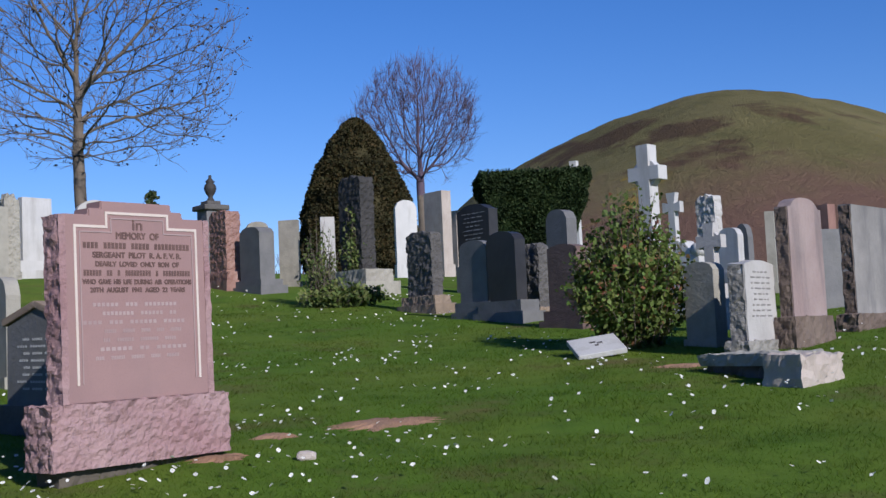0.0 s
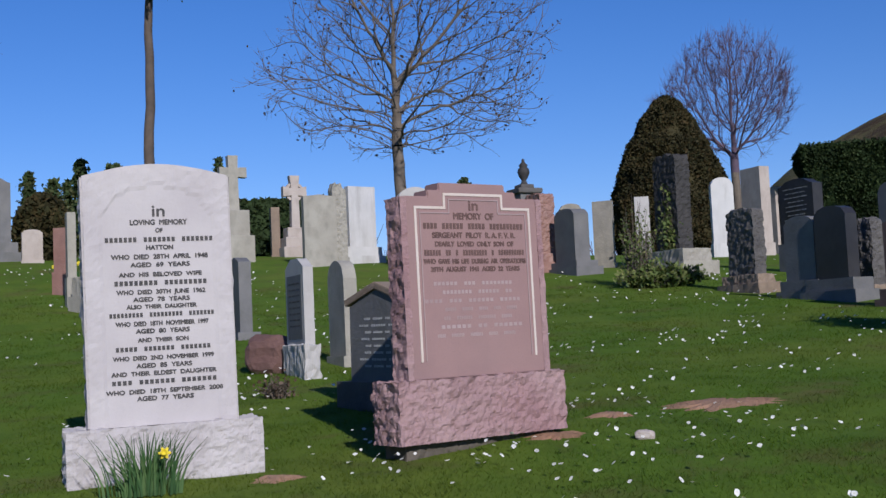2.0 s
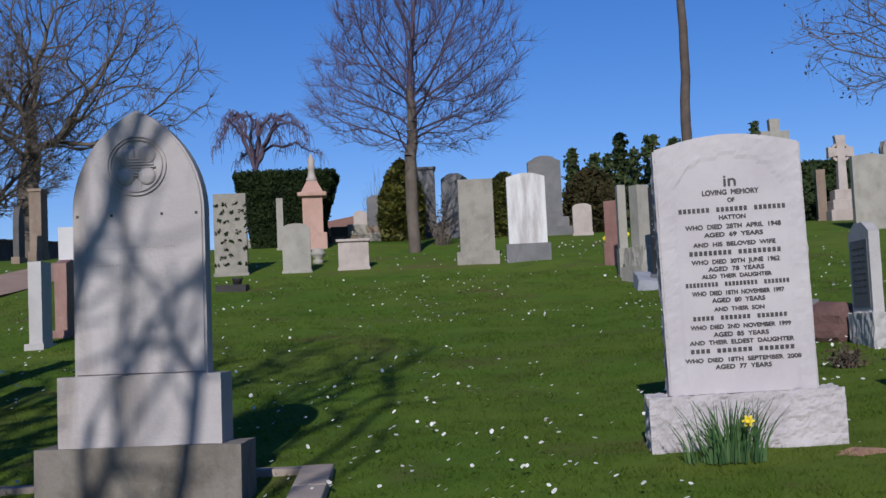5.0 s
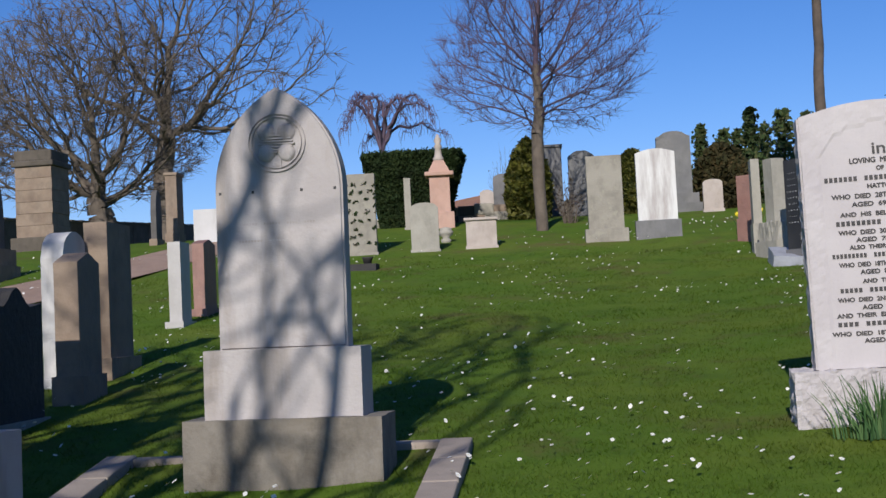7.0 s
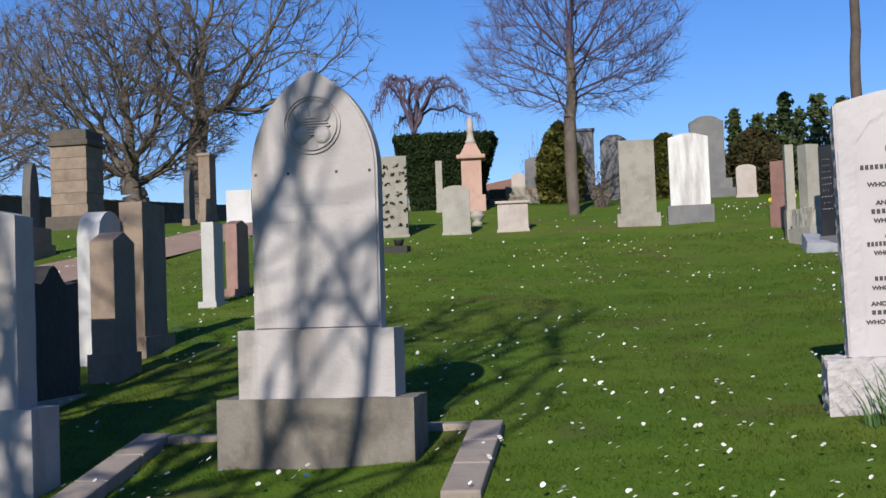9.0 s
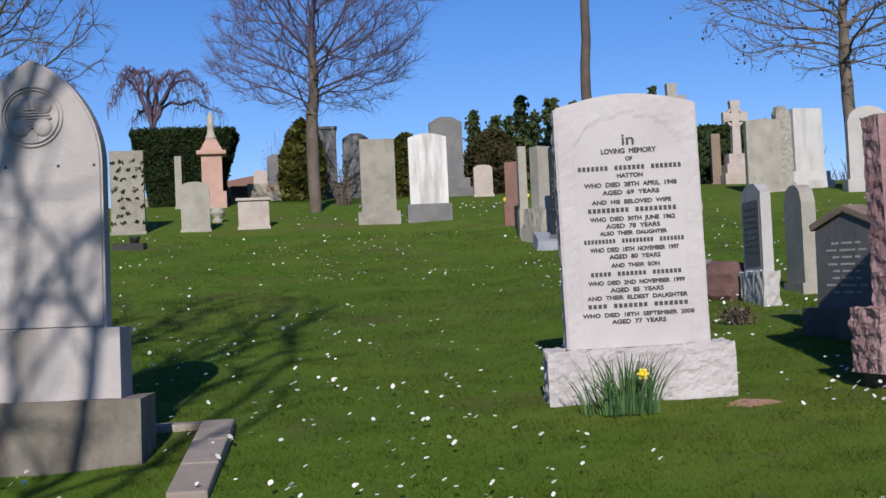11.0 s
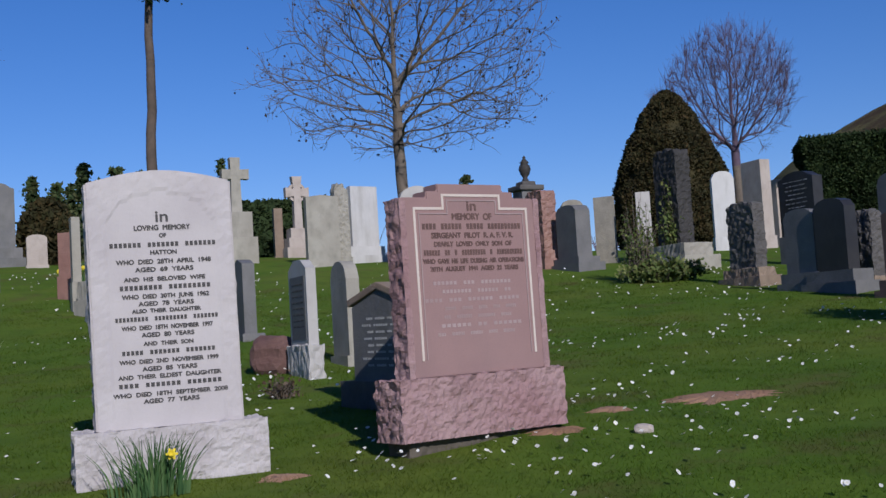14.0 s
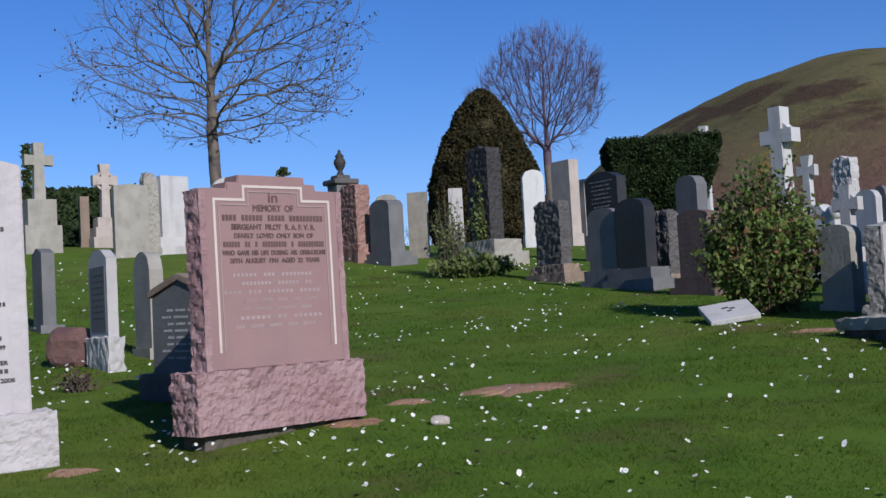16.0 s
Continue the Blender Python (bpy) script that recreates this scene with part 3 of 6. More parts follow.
def monument_pink():
    """The broad rose granite stone with a stepped top and a pale inlaid border."""
    x, y, yaw = -1.55, 6.442, 51.0
    e = thing("headstone", pose(x, y, 1.575, 0, -0.6, yaw), "broad rose granite headstone with stepped top on rough plinth", "headstone", GROUP)
    b = slab(1.125, 0.0, 0.26, None, 84, 20, 28, 0.016, 21, 0.014, 3.0, -0.325, True)
    part("base", moved(b, Matrix.Translation((0, -0.03, 0))), "rock_pink", e, "rock-faced rose granite plinth")
    # set back and given a dark colour that imitates the shadow gap below the plinth
    foot = moved(slab(0.98, -0.315, 0.2, None, 24, 6, 4, 0.035, 7, 0.03, 8.0, -0.55), Matrix.Translation((0, 0.03, 0)))
    part("footing", foot, "wall_stone", e, "rough footing half in the turf, coloured dark to read as a shadow gap")
    w, h, d = 0.905, 0.965, 0.13
    # outline of the face with its stepped crest
    out = [(-w / 2, 0), (w / 2, 0), (w / 2, h), (0.30, h), (0.30, h + 0.035), (0.225, h + 0.035), (0.225, h + 0.075), (-0.225, h + 0.075), (-0.225, h + 0.035), (-0.30, h + 0.035), (-0.30, h), (-w / 2, h)]
    bm = bmesh.new()
    f = [bm.verts.new((px, 0, pz)) for px, pz in out]
    k = [bm.verts.new((px, d, pz)) for px, pz in out]
    bm.faces.new(f)
    bm.faces.new(k[::-1])
    for i in range(len(out)):
        j = (i + 1) % len(out)
        bm.faces.new([f[j], f[i], k[i], k[j]])
    bmesh.ops.recalc_face_normals(bm, faces=bm.faces)
    bmesh.ops.bevel(bm, geom=bm.edges[:], offset=0.006, segments=2, affect="EDGES")
    face = part("tablet", bm, "tablet_pink", e)
    for sx in (-1, 1):
        edge = slab(0.04, h - 0.004, d + 0.012, None, 4, 10, 56, 0.014, 16, 0.005, 2.0 + sx, 0.002, True)
        part("rough_edge", moved(edge, Matrix.Translation((sx * (w / 2 + 0.006), -0.004, 0))), "rock_pink", e, "rock-faced edge of the tablet")
    # pale border, a band of mitred strips set 3 mm proud
    path = [(-0.385, 0.10), (-0.385, 0.905), (-0.195, 0.905), (-0.195, 0.978), (0.195, 0.978), (0.195, 0.905), (0.385, 0.905), (0.385, 0.10)]
    for off, wd, nm in ((0.0, 0.014, "border"), (0.028, 0.006, "inner_border")):
        bm = bmesh.new()
        pts = [(px * (1 - off / 0.385) if abs(px) > 0.3 else px - math.copysign(off, px), pz - (off if pz > 0.5 else 0)) for px, pz in path]
        for (ax, az), (bx, bz) in zip(pts, pts[1:]):
            cx, cz = (ax + bx) / 2, (az + bz) / 2
            bmesh.ops.create_cube(bm, size=1, matrix=Matrix.LocRotScale((cx, -0.001, cz), None, (abs(bx - ax) + wd, 0.006 + 0.0006 * (ax == bx), abs(bz - az) + wd)))
        part(nm, bm, "inlay_pale" if off == 0 else "letter_faded", e, "pale inlaid line round the inscription" if off == 0 else "")
    rows = [("in", 0.895, 0.055, 0.06, None), ("MEMORY  OF", 0.845, 0.034, 0.27, None), (None, 0.79, 0.036, 0.68, (4, 6, 5, 10)), ("SERGEANT  PILOT  R. A. F. V. R.", 0.745, 0.028, 0.56, None),
            ("DEARLY  LOVED  ONLY  SON  OF", 0.70, 0.024, 0.53, None), (None, 0.648, 0.034, 0.68, (6, 2, 1, 9, 1, 10)), ("WHO  GAVE  HIS  LIFE  DURING  AIR  OPERATIONS", 0.607, 0.024, 0.69, None),
            ("20TH  AUGUST  1941  AGED  22  YEARS", 0.565, 0.024, 0.60, None)]
    for text, z, size, width, word in rows:
        me = words(text, size * 1.45, width) if text else bars(word, width, size)
        ob = part("inscription" if text else "name_bar", me, "letter_brown", face)
        ob.location = (0, -0.0012, z)
    rng = random.Random(4)
    for i in range(7):
        wd = [rng.randint(2, 9) for _ in range(rng.randint(3, 5))]
        ob = part("worn_line", bars(wd, rng.uniform(0.42, 0.66), 0.022, 0.001, 0.04), "letter_faded", face, "worn and illegible line of the inscription")
        ob.location = (rng.uniform(-0.03, 0.03), -0.0005, 0.49 - i * 0.046)
    return e


def monument_white():
    """The pale stone with black lettering and a rough margin."""
    x, y, yaw = -3.06, 5.735, 36.0
    e = thing("headstone", pose(x, y, 1.41, 0, -0.8, yaw), "pale lettered headstone with arched top on rough plinth", "headstone", GROUP)
    b = slab(0.99, 0.0, 0.30, None, 66, 20, 28, 0.015, 17, 0.012, 11.0, -0.40, True)
    part("base", moved(b, Matrix.Translation((0, -0.06, 0))), "rock_white", e, "rock-faced pale plinth")
    w, h, d = 0.74, 1.345, 0.15
    nx, nz = 40, 60
    bm = slab(w, h, d, "arch_low", nx, 4, nz, 0.012, 11, 0.0, 21.0, 0.0)
    # rough-picked margin round a smooth sunk panel with an arched head
    for v in bm.verts:
        if v.co.y < 0.004:
            px, pz = abs(v.co.x), v.co.z
            lim = 1.02 + 0.215 * math.sqrt(max(0.0, 1 - (px / 0.285) ** 2)) if px < 0.285 else -1
            if pz > lim or px > 0.30:
                n = noise.noise(Vector((v.co.x * 22, 0, v.co.z * 22))) + 0.6 * noise.noise(Vector((v.co.x * 50, 3, v.co.z * 50)))
                v.co.y += -0.004 + 0.0032 * n
    face = part("tablet", bm, "tablet_white", e)
    for sx in (-1, 1):
        edge = slab(0.03, h * 0.95, d - 0.006, None, 3, 10, 64, 0.011, 15, 0.004, 31.0 + sx, 0.002, True)
        part("rough_edge", moved(edge, Matrix.Translation((sx * (w / 2 - 0.004), 0.004, 0))), "rock_white", e, "rock-faced pale edge of the tablet")
    rows = [("in", 1.105, 0.060, 0.062, None), ("LOVING  MEMORY", 1.060, 0.026, 0.29, None), ("OF", 1.018, 0.022, 0.035, None), (None, 0.965, 0.028, 0.555, (7, 7, 7)), ("HATTON", 0.925, 0.022, 0.135, None),
            ("WHO  DIED  28TH  APRIL  1948", 0.875, 0.023, 0.49, None), ("AGED  69  YEARS", 0.832, 0.022, 0.30, None), ("AND  HIS  BELOVED  WIFE", 0.780, 0.021, 0.42, None), (None, 0.730, 0.028, 0.475, (9, 9)),
            ("WHO  DIED  30TH  JUNE  1962", 0.685, 0.022, 0.45, None), ("AGED  78  YEARS", 0.645, 0.022, 0.285, None), ("ALSO  THEIR  DAUGHTER", 0.607, 0.020, 0.355, None), (None, 0.560, 0.026, 0.535, (9, 9, 7)),
            ("WHO  DIED  18TH  NOVEMBER  1997", 0.515, 0.022, 0.47, None), ("AGED  80  YEARS", 0.475, 0.022, 0.27, None), ("AND  THEIR  SON", 0.428, 0.020, 0.255, None), (None, 0.378, 0.026, 0.485, (5, 7, 7)),
            ("WHO  DIED  2ND  NOVEMBER  1999", 0.333, 0.021, 0.51, None), ("AGED  85  YEARS", 0.293, 0.022, 0.28, None), ("AND  THEIR  ELDEST  DAUGHTER", 0.254, 0.021, 0.53, None), (None, 0.208, 0.026, 0.535, (4, 7, 7)),
            ("WHO  DIED  18TH  SEPTEMBER  2008", 0.163, 0.021, 0.59, None), ("AGED  77  YEARS", 0.126, 0.022, 0.285, None)]
    for text, z, size, width, word in rows:
        me = words(text, size * 1.42, width) if text else bars(word, width, size)
        ob = part("inscription" if text else "name_bar", me, "letter_black", face)
        ob.location = (0.008, -0.0008, z if z < 0.35 else 0.35 + (z - 0.35) * 0.955)
    # daffodils grow at its foot
    p = thing("daffodil_clump", pose(-2.94, 5.32, height(-2.94, 5.32)), "clump of green daffodil leaves with one yellow flower", "plant")
    rng = random.Random(5)
    verts, faces = [], []
    for _ in range(190):
        a, rr = rng.uniform(0, 6.28), abs(rng.gauss(0, 0.5))
        bx, by = 0.19 * rr * math.cos(a), 0.085 * rr * math.sin(a)
        hgt, lean = rng.uniform(0.13, 0.33), rng.uniform(0.02, 0.15)
        dx, dy = math.cos(a) * lean + rng.uniform(-0.05, 0.05), 0.5 * math.sin(a) * lean + rng.uniform(-0.04, 0.04)
        wd = rng.uniform(0.004, 0.008)
        n0 = len(verts)
        for s in range(5):
            t = s / 4
            cx, cy, cz = bx + dx * t * t, by + dy * t * t, hgt * (t - 0.16 * t * t * lean * 5)
            ww = wd * (1 - t * 0.85)
            verts += [(cx - ww, cy, cz), (cx + ww, cy + 0.003, cz)]
        faces += [(n0 + 2 * s, n0 + 2 * s + 1, n0 + 2 * s + 3, n0 + 2 * s + 2) for s in range(4)]
    lv = part("leaves", raw("blades", verts, faces), "daffodil_leaf", p)
    lv.rotation_euler.z = radians(36)
    stem = part("stem", tubes([((0.09, -0.03, 0), (0.12, -0.05, 0.12), 0.004, 0.004), ((0.12, -0.05, 0.12), (0.14, -0.08, 0.205), 0.004, 0.003)]), "daffodil_leaf", p)
    fl = lathe([(0.010, 0), (0.013, 0.012), (0.017, 0.028), (0.021, 0.03), (0.012, 0.016), (0.002, 0.01)], 10)
    tr = part("trumpet", fl, "petal_yellow", stem)
    tr.matrix_local = pose(0.14, -0.08, 0.205, 75, 0, 20) @ Matrix.Scale(0.75, 4)
    for k in range(6):
        bm = bmesh.new()
        bmesh.ops.create_uvsphere(bm, u_segments=6, v_segments=4, radius=1, matrix=Matrix.Rotation(k * math.pi / 3, 4, "Z") @ Matrix.LocRotScale((0.022, 0, 0), None, (0.02, 0.011, 0.002)))
        pt = part("petal", bm, "petal_yellow", stem)
        pt.matrix_local = pose(0.14, -0.08, 0.205, 75, 0, 20) @ Matrix.Scale(0.75, 4)
    return e


def monument_gothic():
    """The tall pointed stone with a carved roundel, on two steps."""
    x, y, yaw = -5.08, 3.44, 38.0
    e = thing("headstone", pose(x, y, 0.96, 0, 0.5, yaw), "tall pointed sandstone headstone with carved roundel on two steps", "headstone", GROUP)
    part("lower_step", moved(slab(1.0, 0.35, 0.36, None, 20, 6, 8, 0.008, 6, 0.006, 4.0, -0.2), Matrix.Translation((0, 0, 0))), "base_gothic", e, "weathered brown sandstone step")
    part("upper_step", moved(slab(0.80, 0.69, 0.25, None, 16, 4, 8, 0.004, 6, 0.002, 6.0, 0.345), Matrix.Translation((0, 0.05, 0))), "tablet_gothic", e)
    # pointed outline: straight sides, then two arcs that meet at the apex
    w, h, spring, d = 0.655, 1.31, 0.80, 0.13
    R = ((h - spring) ** 2 + (w / 2) ** 2) / w
    out = [(-w / 2, 0), (w / 2, 0), (w / 2, spring)]
    top = math.asin((h - spring) / R)
    out += [(w / 2 - R + R * math.cos(top * k / 14), spring + R * math.sin(top * k / 14)) for k in range(1, 15)]
    out += [(-px, pz) for px, pz in out[-2:2:-1]] + [(-w / 2, spring)]
    bm = bmesh.new()
    f = [bm.verts.new((px, 0, pz)) for px, pz in out]
    k = [bm.verts.new((px, d, pz)) for px, pz in out]
    bm.faces.new(f)
    bm.faces.new(k[::-1])
    for i in range(len(out)):
        j = (i + 1) % len(out)
        bm.faces.new([f[j], f[i], k[i], k[j]])
    bmesh.ops.recalc_face_normals(bm, faces=bm.faces)
    bmesh.ops.bevel(bm, geom=[q for q in bm.edges if len(q.link_faces) == 2 and any(len(g.verts) > 8 for g in q.link_faces)], offset=0.012, segments=3, affect="EDGES")
    part("tablet", moved(bm, Matrix.Translation((0, 0.09, 0.688))), "tablet_gothic", e)
    # roundel: ring, hub and four scrolled lobes with banded ribs
    cz, cy = 0.688 + 1.03, 0.09
    ring = bmesh.new()
    for rr, tk in ((0.145, 0.008), (0.128, 0.005)):
        for q in range(40):
            a = 2 * math.pi * q / 40
            bmesh.ops.create_cube(ring, size=1, matrix=Matrix.Translation((rr * math.cos(a), cy, cz + rr * math.sin(a))) @ Matrix.Rotation(-a, 4, "Y") @ Matrix.Diagonal((tk, 0.022, rr * 0.165, 1)))
    part("roundel_ring", ring, "tablet_gothic", e)
    for q in range(4):
        a = math.pi / 4 + q * math.pi / 2
        bm = bmesh.new()
        bmesh.ops.create_uvsphere(bm, u_segments=14, v_segments=8, radius=1, matrix=Matrix.LocRotScale((0.072 * math.cos(a), cy, cz + 0.072 * math.sin(a)), None, (0.047, 0.022, 0.047)))
        part("roundel_lobe", bm, "tablet_gothic", e)
    for q in range(7):
        bm = block(0.19 - 0.02 * abs(q - 3), 0.03, 0.008, 0, cy, cz - 0.055 + q * 0.014, 0.002)
        part("roundel_rib", bm, "tablet_gothic", e)
    part("roundel_boss", block(0.05, 0.014, 0.05, 0, cy, cz - 0.125, 0.006), "tablet_gothic", e)
    for px in (-0.3, -0.13, 0.12, 0.29):
        part("fixing_hole", block(0.014, 0.006, 0.014, px, cy, 0.688 + 0.78, 0.002), "letter_black", e)
    rng = random.Random(9)
    for i in range(2):
        ob = part("worn_line", bars([rng.randint(2, 8) for _ in range(4)], rng.uniform(0.35, 0.5), 0.012, 0.0006, 0.03), "tablet_gothic", e, "worn illegible line of the inscription")
        ob.location = (0, cy, 0.688 + 0.62 - i * 0.085)
    return e


monument_pink()
monument_white()
monument_gothic()

headstone(-0.45, 18.83, -50, 0.62, 1.25, 0.22, "rough", "granite_dark", 0.24, 1.35, "rock-faced dark granite headstone on a stepped brown base")
headstone(0.36, 17.03, -50, 0.58, 1.12, 0.13, "arch", "granite_grey", 0.25, 1.30, "grey granite headstone with a gently curved top")
headstone(0.74, 16.52, -50, 0.58, 1.23, 0.19, "arch", "granite_black", 0.28, 1.50, "polished black granite headstone on a two-step plinth")
headstone(1.17, 17.00, -50, 0.31, 1.03, 0.22, "rough", "granite_dark", 0.14, 1.20, "rock-faced grey headstone with a pale side")
headstone(0.47, 22.53, -50, 0.91, 1.68, 0.22, "shoulder", "granite_black", 0.54, 1.10, "tall black inscribed headstone with a curved top")
headstone(-0.37, 28.78, -50, 0.68, 2.02, 0.28, "flat", "sand_pale", 0.26, 1.10, "tall pinkish grey sandstone headstone with a flat top")
headstone(0.08, 30.04, -50, 0.30, 1.60, 0.22, "flat", "sand_pale", 0.22, 1.10, "slim pale headstone behind a taller one")
headstone(-0.99, 28.14, 20, 0.52, 1.81, 0.13, "arch", "marble", 0.30, 1.05, "white marble headstone with rounded shoulders")
headstone(-1.87, 23.07, -50, 0.71, 2.24, 0.33, "rough", "granite_umber", 0.43, 1.90, "tall dark rock-faced headstone overgrown with ivy")
headstone(-2.49, 24.90, 10, 0.29, 1.44, 0.13, "flat", "marble_warm", 0.14, 1.10, "small white headstone behind the shrub")
headstone(-3.30, 24.80, -10, 0.41, 1.37, 0.13, "flat", "sand_lichen", 0.09, 1.10, "lichen-stained grey headstone beside the shrub")
headstone(-3.87, 23.45, -50, 0.75, 1.26, 0.33, "arch", "granite_grey", 0.22, 1.40, "slate grey headstone with curved top on a rough plinth")
headstone(-4.61, 24.07, -50, 0.67, 1.55, 0.33, "rough", "granite_red", 0.31, 1.30, "red granite headstone with a rock-faced edge")
headstone(-4.51, 28.41, 20, 0.51, 1.28, 0.17, "arch", "sand_lichen", 0.05, 1.10, "pale lichened headstone behind a grey one")
headstone(1.70, 18.72, -50, 0.45, 1.52, 0.22, "arch", "granite_grey", 0.05, 1.10, "grey headstone with a curved top near the clipped yew")
headstone(1.43, 14.98, -50, 0.50, 1.04, 0.22, "arch_low", "sand_maroon", 0.22, 1.30, "dark maroon sandstone headstone with a gently curved top")
headstone(4.45, 20.86, -50, 0.39, 1.66, 0.22, "rough", "marble_warm", 0.36, 1.10, "tall rock-faced headstone with a pale lit edge")
headstone(3.97, 17.11, -50, 0.34, 1.11, 0.13, "arch", "marble", 0.49, 1.10, "white marble headstone with a round top")
headstone(4.44, 18.28, -50, 0.23, 1.15, 0.13, "round", "granite_grey", 0.43, 1.10, "grey headstone with a round top behind a white one")
headstone(2.42, 11.56, -50, 0.35, 0.81, 0.17, "arch", "sand_grey", 0.08, 1.10, "grey headstone with a curved top in shade")
headstone(2.79, 10.70, 52, 0.61, 0.81, 0.16, "arch_low", "marble_warm", 0.11, 1.25, "pale lettered headstone with a rock-faced edge on two steps", rock="rock_grey")
headstone(3.33, 11.09, 50, 0.70, 1.34, 0.13, "shoulder", "granite_pink", 0.26, 1.22, "tall pink granite headstone on a boulder-like plinth", rock="rock_brown")
headstone(4.40, 12.36, 48, 1.09, 1.22, 0.13, "flat", "granite_shadow_streak", 0.14, 1.20, "headstone with branch shadows coloured in as dark streaks on a rock-faced plinth", rock="rock_brown")
headstone(4.90, 15.57, 20, 0.45, 1.01, 0.13, "flat", "granite_grey", 0.29, 1.10, "blue-grey headstone behind the pink one")
headstone(6.27, 20.38, -50, 0.31, 1.38, 0.22, "flat", "granite_red", 0.07, 1.10, "dark red headstone standing far behind")
headstone(5.16, 19.39, -20, 0.14, 1.32, 0.17, "flat", "sand_grey", 0.18, 1.10, "slim grey headstone beyond the pink one")
headstone(-8.97, 24.75, 40, 0.32, 1.78, 0.28, "twist", "sand_grey", 0.18, 1.10, "upright grey rough stone beside the white slab")
headstone(-8.70, 25.46, 50, 0.69, 1.71, 0.17, "flat", "marble", 0.36, 1.30, "bright white marble slab headstone on a pale base")
headstone(-9.29, 24.39, 40, 0.73, 1.56, 0.17, "peakflat", "sand_grey", 0.07, 1.05, "grey sandstone headstone with a gently peaked top")
headstone(-11.73, 27.70, 30, 0.21, 1.24, 0.33, "flat", "sand_brown", 0.05, 1.10, "slim brown headstone before a clipped hedge")
headstone(-6.18, 13.31, -50, 0.41, 0.97, 0.15, "peak", "granite_grey", 0.07, 1.60, "grey headstone leaning with a lit edge and low base")
headstone(-4.00, 10.86, -50, 0.44, 0.98, 0.13, "round", "sand_grey", 0.08, 1.10, "plain grey headstone with a round top behind a darker one")
headstone(-11.48, 17.94, 0, 0.28, 1.14, 0.13, "flat", "granite_red", 0.40, 1.10, "tall polished red granite headstone mostly hidden")
headstone(-10.33, 16.45, 40, 0.13, 1.47, 0.22, "flat", "sand_grey", 0.46, 1.20, "grey slim headstone with pale edge")
headstone(-9.85, 16.01, -25, 0.22, 1.47, 0.22, "flat", "sand_grey", 0.52, 2.20, "dark grey headstone with a pale lit edge and rough base")
headstone(-8.93, 15.08, -10, 0.25, 1.47, 0.13, "flat", "granite_black", 0.22, 1.10, "dark lettered headstone seen edge-on")
headstone(-15.66, 23.36, 40, 0.44, 0.73, 0.13, "arch", "sand_pale", 0.05, 1.02, "small low sandstone headstone far off")
headstone(-16.73, 23.45, 40, 0.78, 1.90, 0.28, "shoulder", "granite_grey", 0.42, 1.35, "very tall grey granite headstone with a stepped base")
headstone(-13.52, 18.27, 40, 0.72, 1.67, 0.22, "arch_low", "marble_streak", 0.34, 1.16, "streaked white marble headstone on a grey base")
headstone(-14.23, 17.64, 42, 0.65, 1.60, 0.22, "flat", "sand_lichen", 0.24, 1.22, "lichen-blotched sandstone headstone on a plain base")
headstone(-19.24, 23.11, 42, 0.64, 1.61, 0.33, "hip", "granite_grey", 0.08, 1.15, "grey hip-topped headstone with branch shadows")
headstone(-20.61, 23.58, 42, 0.52, 1.84, 0.44, "cap", "granite_grey", 0.10, 1.20, "tall grey pillar headstone with a moulded cap")
headstone(-22.41, 23.65, 42, 0.56, 1.24, 0.22, "arch", "granite_grey", 0.05, 1.20, "pale grey headstone at the back row")
headstone(-23.61, 24.23, 42, 0.38, 0.88, 0.22, "hip", "sand_pale", 0.05, 1.20, "pale pink low headstone with a moulded top")
headstone(-16.69, 15.33, 45, 0.52, 0.93, 0.17, "arch", "sand_grey", 0.05, 1.05, "small grey sandstone headstone with rounded top")
headstone(-20.85, 18.72, 45, 0.15, 1.2, 0.22, "flat", "sand_grey", 0.05, 1.10, "slim grey stone post near the hedge")
headstone(-16.03, 16.16, 45, 0.57, 0.58, 0.44, "lowcap", "sand_pale", 0.05, 1.02, "low sandstone block tomb with a flat cap")
headstone(-17.58, 14.51, 45, 0.60, 1.53, 0.22, "flat", "sand_lichen", 0.05, 1.08, "lichened sandstone headstone with creeping ivy")
# greyer mottled stone colour makes up part of the shadow on this face
headstone(-6.21, 2.09, 38, 0.73, 1.42, 0.18, "arch_low", "tablet_gothic", 0.42, 1.25, "white lettered headstone streaked with shadow, its colour greyed for it")
# the stone colour here is taken darker to stand in for deep shade
headstone(-8.18, 3.54, 130, 0.77, 0.96, 0.25, "ogee", "granite_umber", 0.05, 1.10, "dark headstone with a scrolled shoulder top, its shade deepened in the colour")
headstone(-8.86, 4.43, 130, 0.42, 1.13, 0.19, "peak", "sand_brown", 0.19, 1.10, "brown sandstone pillar stone with a pointed top")
headstone(-9.79, 4.80, 130, 0.53, 1.28, 0.19, "round", "marble", 0.05, 1.10, "white round-topped stone behind the brown pillar")
headstone(-9.95, 5.30, 130, 0.55, 1.32, 0.21, "flat", "sand_brown", 0.14, 1.30, "tall sandstone headstone with a dark shaded face")
headstone(-12.59, 7.61, 130, 0.35, 0.98, 0.15, "flat", "marble_warm", 0.05, 1.40, "pale stone with a dark shaded side near the path")
headstone(-13.42, 8.49, 130, 0.50, 0.94, 0.15, "peak", "granite_red", 0.05, 1.40, "red granite stone with a shaded side near the path")
headstone(-23.30, 14.85, 45, 0.57, 0.78, 0.33, "flat", "marble", 0.05, 1.05, "white headstone standing beyond the path")
headstone(-20.80, 9.00, 130, 0.36, 1.68, 0.15, "gothic", "granite_dark", 0.53, 2.20, "slim gothic headstone before the boundary wall")
